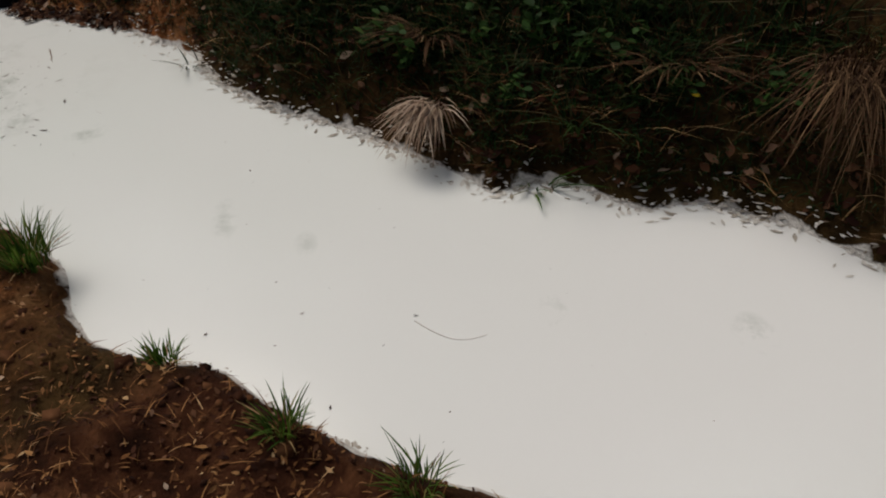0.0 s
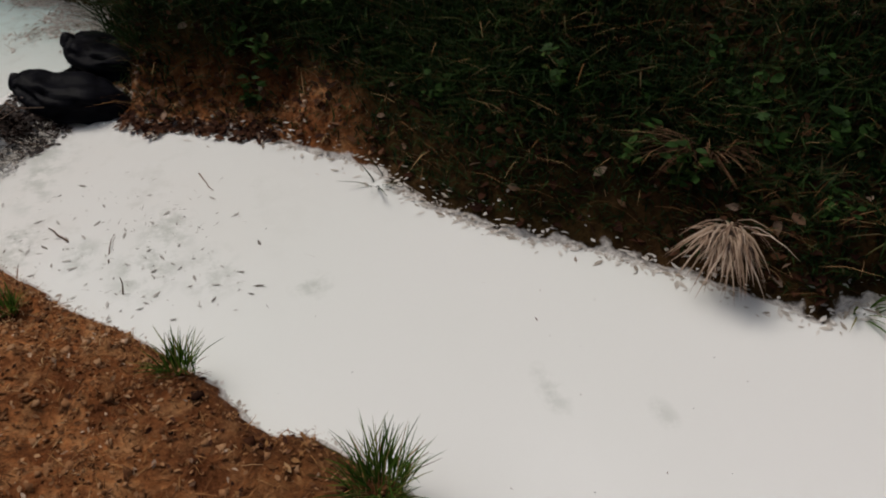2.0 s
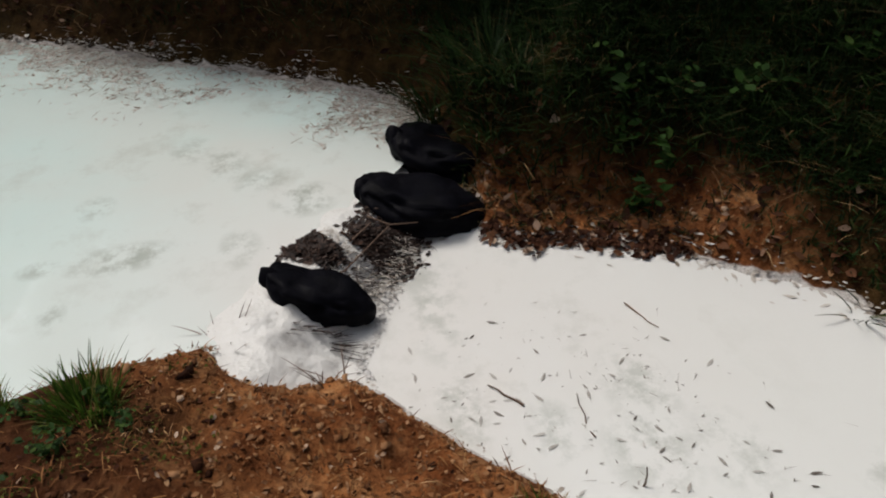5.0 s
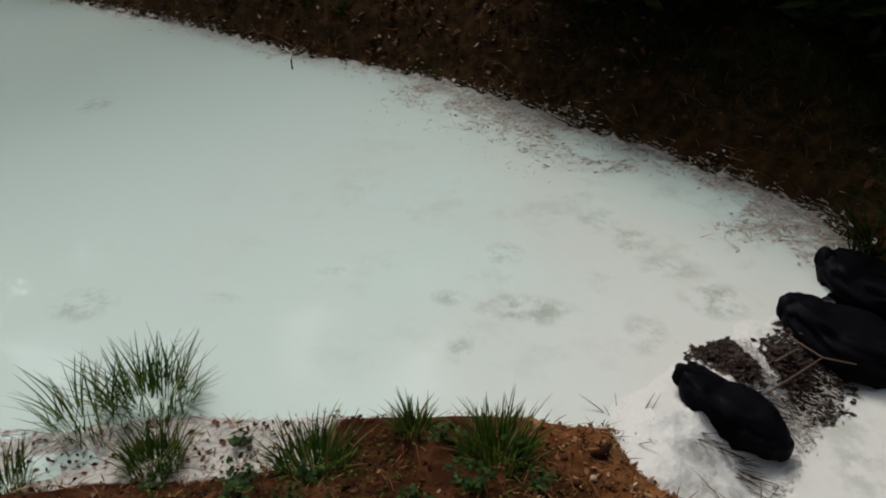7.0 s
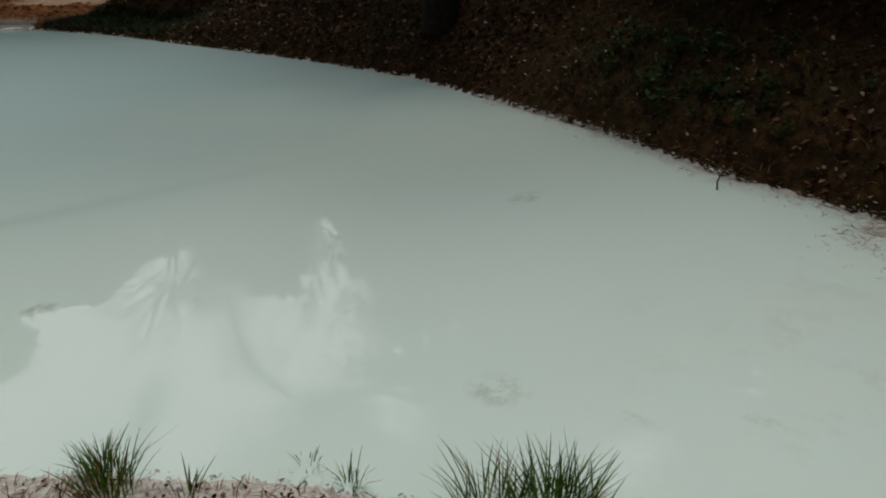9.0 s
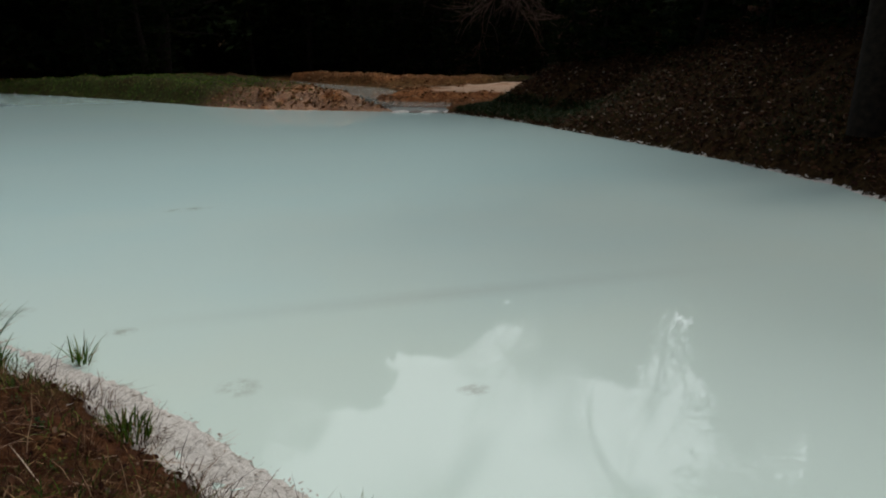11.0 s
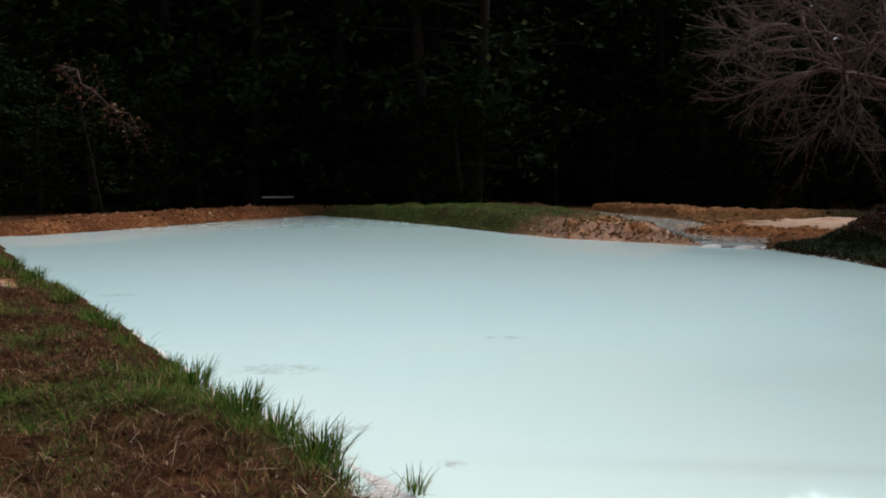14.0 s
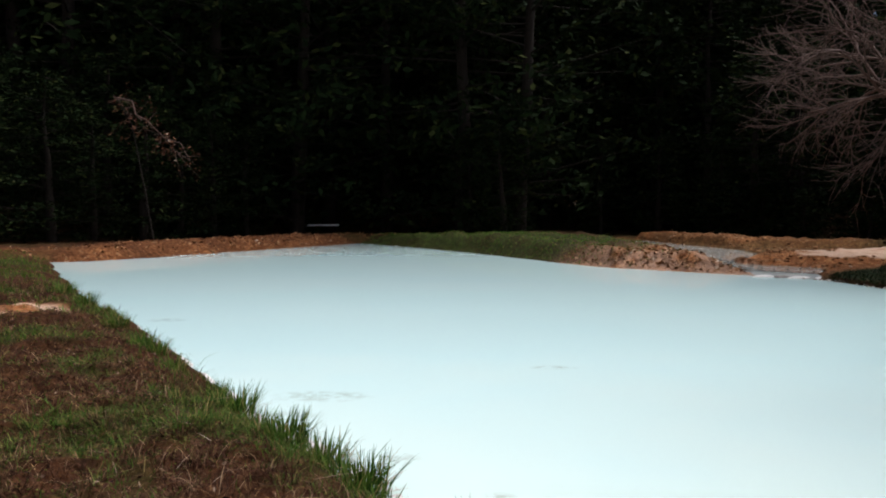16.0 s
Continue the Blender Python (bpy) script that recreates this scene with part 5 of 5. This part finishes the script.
def crust(n, line, wide, size, level, seed):
    """A broken crust of dried silt at the water's edge."""
    r = np.random.default_rng(seed)
    q = along(n, line, wide, r)
    z, _, _, _, d, _ = land(q[:, 0], q[:, 1])
    keep = (z < level + (0.016 if level < 0 else 0.04)) & (z > level - 0.012) & ~((q[:, 0] < 3.35) & (q[:, 1] < -1.55) & (level > LOW)) & (wave_noise(q[:, 0], q[:, 1], 2.5, seed, 3) > -0.35)
    q = np.column_stack([q, np.maximum(z, level) + 0.001])[keep]
    return leaves(q, np.minimum(r.exponential(size, len(q)) + size * 0.5, size * 3.5), r, 0.22, 0.5, 0.12)


CRUST = island_mat("dried_silt", [(0.0, (0.26, 0.20, 0.15)), (0.25, (0.48, 0.42, 0.36)), (0.7, (0.66, 0.62, 0.57)), (1.0, (0.76, 0.73, 0.69))], 0.85, 0.15)
stuff("silt_crust", [crust(1900, FAR_LOW[1:-3], 0.018, 0.006, LOW, 71), crust(900, NEAR_LOW[:-4], 0.018, 0.004, LOW, 72), crust(2600, HILL[6:], 0.05, 0.010, 0.0, 73),
                     crust(2600, HILL[:8], 0.07, 0.020, 0.0, 74), crust(1600, NEAR_UP[2:16], 0.05, 0.004, 0.0, 75)],
      CRUST, "pale broken crust of dried silt along the shores", "silt")
stuff("washed_up_litter", [leaves(b2, rng.uniform(0.008, 0.03, len(b2)), rng, 0.5),
                           leaves(b4, np.minimum(rng.exponential(0.003, len(b4)) + 0.002, 0.009), rng, 0.1, 0.3)],
      LITTER, "brown dead leaves caught at the weir and afloat", "debris")


FLOATING = island_mat("waterlogged_bits", [(0.0, (0.14, 0.12, 0.10)), (0.5, (0.40, 0.37, 0.33)), (1.0, (0.66, 0.64, 0.60))], 0.7, 0.3)
b5 = np.array([1.45, -1.55, LOW + 0.002]) + np.random.default_rng(61).normal(0, 1, (70, 3)) * (0.22, 0.16, 0.0)
stuff("floating_bits", [leaves(q, np.minimum(rng.exponential(0.006, len(q)) + 0.003, 0.022), rng, 0.06, 0.25, 0.05) for q in (b3, b5)]
      + [blades(b3[::2], rng.uniform(0.002, 0.006, len(b3[::2])), np.full(len(b3[::2]), 0.002), rng.uniform(4, 9, len(b3[::2])), rng, 0.2)],
      FLOATING, "waterlogged bits of leaf and straw afloat in the channel", "debris")


# ---- trees ----
def sprays(base, size, r):
    """Small bent leaf sprays, one kite each, as (verts, quads)."""
    n = len(base)
    ax = r.normal(0, 1, (n, 3)) * (1, 1, 0.55) + (0, 0, -0.25)
    ax /= np.linalg.norm(ax, axis=1)[:, None]
    sd = np.cross(ax, r.normal(0, 1, (n, 3)))
    sd /= np.linalg.norm(sd, axis=1)[:, None]
    s = size[:, None]
    droop = np.array([0, 0, -0.25])
    v = np.stack([base - ax * s, base + sd * s * 0.45, base + ax * s + droop * s, base - sd * s * 0.45 + droop * s * 0.5], 1).reshape(-1, 3)
    return v, np.arange(n * 4).reshape(-1, 4)


def evergreen(seed, height, tiers, clump, size):
    """Trunk with limbs, and a tall ragged crown of leaf clumps."""
    r = np.random.default_rng(seed)
    zs = np.linspace(0, height * 0.97, 9)
    sway = np.cumsum(r.normal(0, 0.10, (9, 2)), 0)
    trunk = tube(np.column_stack([sway, zs]), np.linspace(0.32, 0.03, 9), 7)
    limbs, tips = [], []
    for k in range(tiers):
        h = height * (0.02 + 0.96 * (k + r.uniform(0, 1)) / tiers)
        reach = (0.12 + 0.20 * math.sin(math.pi * min(1, (h / height) * 0.9 + 0.18)) ** 0.8) * height * 0.62 * r.uniform(0.55, 1.1)
        a = r.uniform(0, 6.283)
        c = np.array([np.interp(h, zs, sway[:, 0]), np.interp(h, zs, sway[:, 1]), h])
        dirn = np.array([math.cos(a), math.sin(a), r.uniform(-0.15, 0.45)])
        limbs.append(tube([c, c + dirn * reach + (0, 0, -0.10 * reach)], [0.06, 0.012], 3))
        for q in r.uniform(0.35, 1.05, 4):
            tips.append(c + dirn * reach * q)
    tips = np.array(tips)
    base = (tips[:, None] + r.normal(0, 1, (len(tips), clump, 3)) * (0.42, 0.42, 0.30)).reshape(-1, 3)
    crown = sprays(base, r.uniform(*size, len(base)), r)
    # crown leaves carry the canopy's shade in their colour
    return grid_mesh("trunk", *merge(trunk, *limbs), BARK, True), grid_mesh("crown", *crown, SHADED_CROWN)


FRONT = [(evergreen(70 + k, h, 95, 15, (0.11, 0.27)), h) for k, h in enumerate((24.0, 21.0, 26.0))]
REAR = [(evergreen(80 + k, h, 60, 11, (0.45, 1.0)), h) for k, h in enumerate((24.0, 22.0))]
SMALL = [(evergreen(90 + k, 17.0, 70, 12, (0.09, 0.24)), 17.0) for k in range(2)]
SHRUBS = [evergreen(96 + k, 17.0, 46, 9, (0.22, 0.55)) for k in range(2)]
rng = np.random.default_rng(77)
row = []
for ring, (radius, count) in enumerate(((45, 19), (51, 19), (59, 18), (68, 18), (78, 16))):
    for k in range(count):
        az = radians(-50 + 96 * (k + 0.5 * (ring % 2)) / count + rng.uniform(-1.5, 1.5))      # left of +y is positive
        out = radius * rng.uniform(0.96, 1.06) + (7 if ring < 2 and -40 < math.degrees(az) < -9 else 0)
        x, y = -math.sin(az) * out, math.cos(az) * out
        skyline = np.interp(-math.degrees(az), [0, 8, 14, 17, 23, 30, 34, 37, 39, 41, 45, 47, 52], [34, 32, 30, 25, 22.5, 19.5, 20.5, 24, 24, 15, 15, 24, 30])
        row.append((ring, x, y, math.tan(radians(skyline)) * radius * rng.uniform(0.9, 1.02) - ground_z(x, y)))
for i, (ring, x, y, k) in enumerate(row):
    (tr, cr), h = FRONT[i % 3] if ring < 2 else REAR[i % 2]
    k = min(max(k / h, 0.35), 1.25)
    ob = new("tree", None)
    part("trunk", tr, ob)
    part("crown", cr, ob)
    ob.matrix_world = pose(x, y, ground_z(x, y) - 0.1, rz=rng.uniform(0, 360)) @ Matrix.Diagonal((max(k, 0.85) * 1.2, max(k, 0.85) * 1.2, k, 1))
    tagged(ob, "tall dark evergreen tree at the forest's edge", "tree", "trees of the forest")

# small evergreens up the hillside that keep the bank in shade
ridge = np.array(SOUTH_BANK + HILL[::-1][1:])
run = np.concatenate([[0], np.cumsum(np.linalg.norm(np.diff(ridge, axis=0), axis=1))])
def hillside_tree(x, y, tall, which):
    (tr, cr), h = SMALL[which % 2]
    k = tall / h
    ob = new("small_tree", None)
    part("trunk", tr, ob)
    part("crown", cr, ob)
    ob.matrix_world = pose(x, y, ground_z(x, y) - 0.05, rz=rng.uniform(0, 360)) @ Matrix.Diagonal((k * 1.7, k * 1.7, k, 1))
    return tagged(ob, "small dark evergreen tree on the shaded hillside", "tree", "trees of the hillside")


def shrub(x, y, tall, which):
    (tr, cr), h = SHRUBS[which % 2], 17.0
    k = tall / h
    ob = new("shrub", None)
    part("stem", tr, ob)
    part("foliage", cr, ob)
    ob.matrix_world = pose(x, y, ground_z(x, y) - 0.05, rz=rng.uniform(0, 360)) @ Matrix.Diagonal((k * 1.9, k * 1.9, k, 1))
    return tagged(ob, "low dark evergreen shrub on the shaded hillside", "shrub", "shrubs of the hillside")


y_of = lambda q: np.interp(q, run, ridge[:, 1])
for away, tall, step in ((3.4, 4.2, 1.7), (8.0, 8.0, 2.6), (12.5, 11.5, 3.4)):
    for q in np.arange(0.5, run[-1], step):
        q = q + rng.uniform(-0.3, 0.3) * step
        a_, b_ = (np.array([np.interp(q + o, run, ridge[:, 0]), np.interp(q + o, run, ridge[:, 1])]) for o in (-0.8, 0.8))
        t = (b_ - a_) / (np.linalg.norm(b_ - a_) + 1e-9)
        x, y = (a_ + b_) / 2 + np.array([t[1], -t[0]]) * (away + (1.2 if away < 4 and y_of(q) > 7 else 0)) * rng.uniform(0.92, 1.15)
        if y > 11.5 and x < 21:
            continue
        hillside_tree(x, y, tall * rng.uniform(0.85, 1.1), int(q))
for q in np.arange(7.2, run[-1] - 0.6, 1.15):
    q = q + rng.uniform(-0.25, 0.25)
    a_, b_ = (np.array([np.interp(q + o, run, ridge[:, 0]), np.interp(q + o, run, ridge[:, 1])]) for o in (-0.8, 0.8))
    t = (b_ - a_) / (np.linalg.norm(b_ - a_) + 1e-9)
    x, y = (a_ + b_) / 2 + np.array([t[1], -t[0]]) * (1.8 + 1.1 * ss(np.array(y_of(q)), 3, 7)) * rng.uniform(0.92, 1.12)
    shrub(x, y, rng.uniform(1.7, 2.6), int(q * 3))
    if y > 5:
        shrub(x + 1.6, y + 0.5, rng.uniform(2.4, 3.4), int(q * 5))
for x, y, tall in ((17.8, 33.2, 2.6), (18.8, 36, 3.2), (16.4, 40.5, 3.0), (19.2, 31.2, 2.8), (20.3, 33.4, 3.6), (17.2, 37.6, 2.6), (14.2, 42.3, 2.8), (19.6, 29.2, 2.6), (18.4, 25.6, 2.4), (18.8, 22.8, 2.4), (3.75, -2.55, 2.0), (4.4, -2.0, 2.3), (3.6, -3.2, 2.0), (5.0, -1.3, 2.3), (4.5, -3.0, 2.6), (5.5, -0.6, 2.2), (4.0, -2.2, 1.5)):
    shrub(x, y, tall, int(x * 7))
for line, away, tall, step in ((FAR_LEFT, 6.6, 6.5, 2.2), (FAR_LEFT, 9.4, 9.0, 3.0), (MOUND[:4], 7.0, 6.5, 2.2), (MOUND[:5], 10.0, 9.0, 3.0)):
    p = np.array(line)
    run = np.concatenate([[0], np.cumsum(np.linalg.norm(np.diff(p, axis=0), axis=1))])
    for q in np.arange(0.0, run[-1], step):
        x, y = np.interp(q, run, p[:, 0]), np.interp(q, run, p[:, 1])
        out = np.array([-0.88, 0.48]) if line is FAR_LEFT else np.array([0.83, 0.55])
        x, y = np.array([x, y]) + out * (away + rng.uniform(-0.5, 0.8))
        if not (3.5 < x < 18 and y < 43):
            hillside_tree(x, y, tall * rng.uniform(0.8, 1.15), int(q))
for x, y, tall in ((22.5, 19.5, 7), (23.5, 23, 4.5), (22, 28.5, 7), (22.5, 29, 8), (26.5, 24, 6), (24.5, 34, 9), (22, 38.5, 6), (18.5, 40.5, 6), (15.0, 43.0, 6), (12.0, 45.0, 6), (9.0, 46.5, 6), (16.6, 42.0, 10), (20.6, 35.6, 10), (22.4, 37.2, 11), (18.6, 42.5, 11)):
    hillside_tree(x, y, tall, int(x))


for x, y, tall in ((15.6, 11.0, 10.0), (17.4, 12.6, 12.0), (14.6, 9.4, 9.0)):
    hillside_tree(x, y, tall, int(x))


def bare_tree(x, y, height, seed, lean, limbs=5):
    """A leafless tree: limbs fork five times into fine pale twigs."""
    r = np.random.default_rng(seed)
    thick, fine = [], []

    def grow(p, d, length, rad, level):
        pts, q, e = [p], p, d
        for _ in range(4):
            e = e + r.normal(0, 0.13, 3) + np.array([0, 0, 0.03 if level < 2 else 0.0])
            e /= np.linalg.norm(e)
            q = q + e * length / 4
            pts.append(q)
        (thick if level < 3 else fine).append(tube(pts, np.linspace(rad, rad * 0.6, 5), 6 if level < 2 else 4 if level < 4 else 3))
        if level < 5:
            for s in range(4 if level in (1, 2) else 5):
                i = int(r.integers(2, 5))
                t = pts[i] - pts[i - 1]
                t = t / np.linalg.norm(t) + r.normal(0, 0.52, 3)
                grow(pts[i], t / np.linalg.norm(t), length * r.uniform(0.55, 0.8), max(rad * 0.55, 0.0045), level + 1)

    base = np.array([0, 0, -0.1])
    tr = tube([base, base + (0.05, 0, 2.0), base + (0.0, 0.1, 4.6)], [0.28, 0.22, 0.16], 9)
    for s in range(limbs):
        a = lean + (s - (limbs - 1) / 2) * 4.4 / limbs
        d = np.array([math.cos(a), math.sin(a), r.uniform(0.15, 1.0)])
        grow(base + np.array([0, 0.05, 3.9 + 0.75 * s / limbs]), d / np.linalg.norm(d), height * 0.30, 0.10, 1)
    ob = new("bare_tree", None)
    ob.location = (x, y, ground_z(x, y))
    part("trunk", grid_mesh("trunk", *tr, BARK, True), ob)
    tagged(part("branchwork", grid_mesh("branchwork", *merge(*thick), PALEBARK, True), ob), kind="stuff")
    tagged(part("twigwork", grid_mesh("twigwork", *merge(*fine), PALEBARK, True), ob, "dense fine greyish-brown twigs"), kind="stuff")
    return tagged(ob, "leafless greyish-brown tree with dense fine twigs", "tree")


bare_tree(16.2, 23.6, 12.0, 5, math.pi + 0.3, 8)
bare_tree(8.9, 6.9, 8.0, 6, math.pi, 4)
bare_tree(19.6, 20.2, 11.0, 8, math.pi - 0.2, 6)

# a dead sapling with withered leaves in front of the forest, and a white pipe near it
br = new("dead_sapling", None)
br.location = (-11.95, 30.75, 4.75)
r = np.random.default_rng(81)
foot = (ground_z(-12.15, 31.05) - 4.85) / 0.83
part("stem", grid_mesh("stem", *tube([(-0.2, 0.3, foot), (-0.6, 0.25, foot * 0.5), (-1.1, 0.1, 0.3), (-1.8, 0.0, 1.6)], [0.045, 0.035, 0.028, 0.02], 6), BARK, True), br)
rods = [tube(crooked((-1.9, 0, 1.6), (1.6, 0.2, -1.4), 0.3, 7, 82), np.linspace(0.05, 0.015, 7), 5)]
tips = []
for k in range(34):
    a = np.array([-1.9 + 3.3 * k / 34, 0.1, 1.6 - 2.9 * k / 34])
    b = a + r.normal(0, 0.5, 3) + (0.1, 0, -0.3)
    rods.append(tube([a, (a + b) / 2 + r.normal(0, 0.06, 3), b], [0.014, 0.010, 0.006], 4))
    tips += [a + (b - a) * q for q in (0.5, 0.8, 1.0)]
tagged(part("branchwork", grid_mesh("branchwork", *merge(*rods), PALEBARK), br), kind="stuff")
tips = np.repeat(np.array(tips), 4, 0)
part("foliage", grid_mesh("foliage", *leaves(tips + r.normal(0, 0.12, tips.shape), r.uniform(0.05, 0.12, len(tips)), r, 1.0), LITTER), br, "withered brown leaves")["kind"] = "stuff"
br.scale = (0.83, 0.83, 0.83)
tagged(br, "thin dead sapling with withered brown leaves", "sapling")
v, f = tube([(-8.4, 44.6, 0.72), (-7.5, 44.6, 0.73), (-6.6, 44.6, 0.74)], np.full(3, 0.05), 8)
tagged(new("pipe", grid_mesh("pipe", v, f, PLASTIC, True)), "white plastic pipe lying at the forest's edge", "pipe")
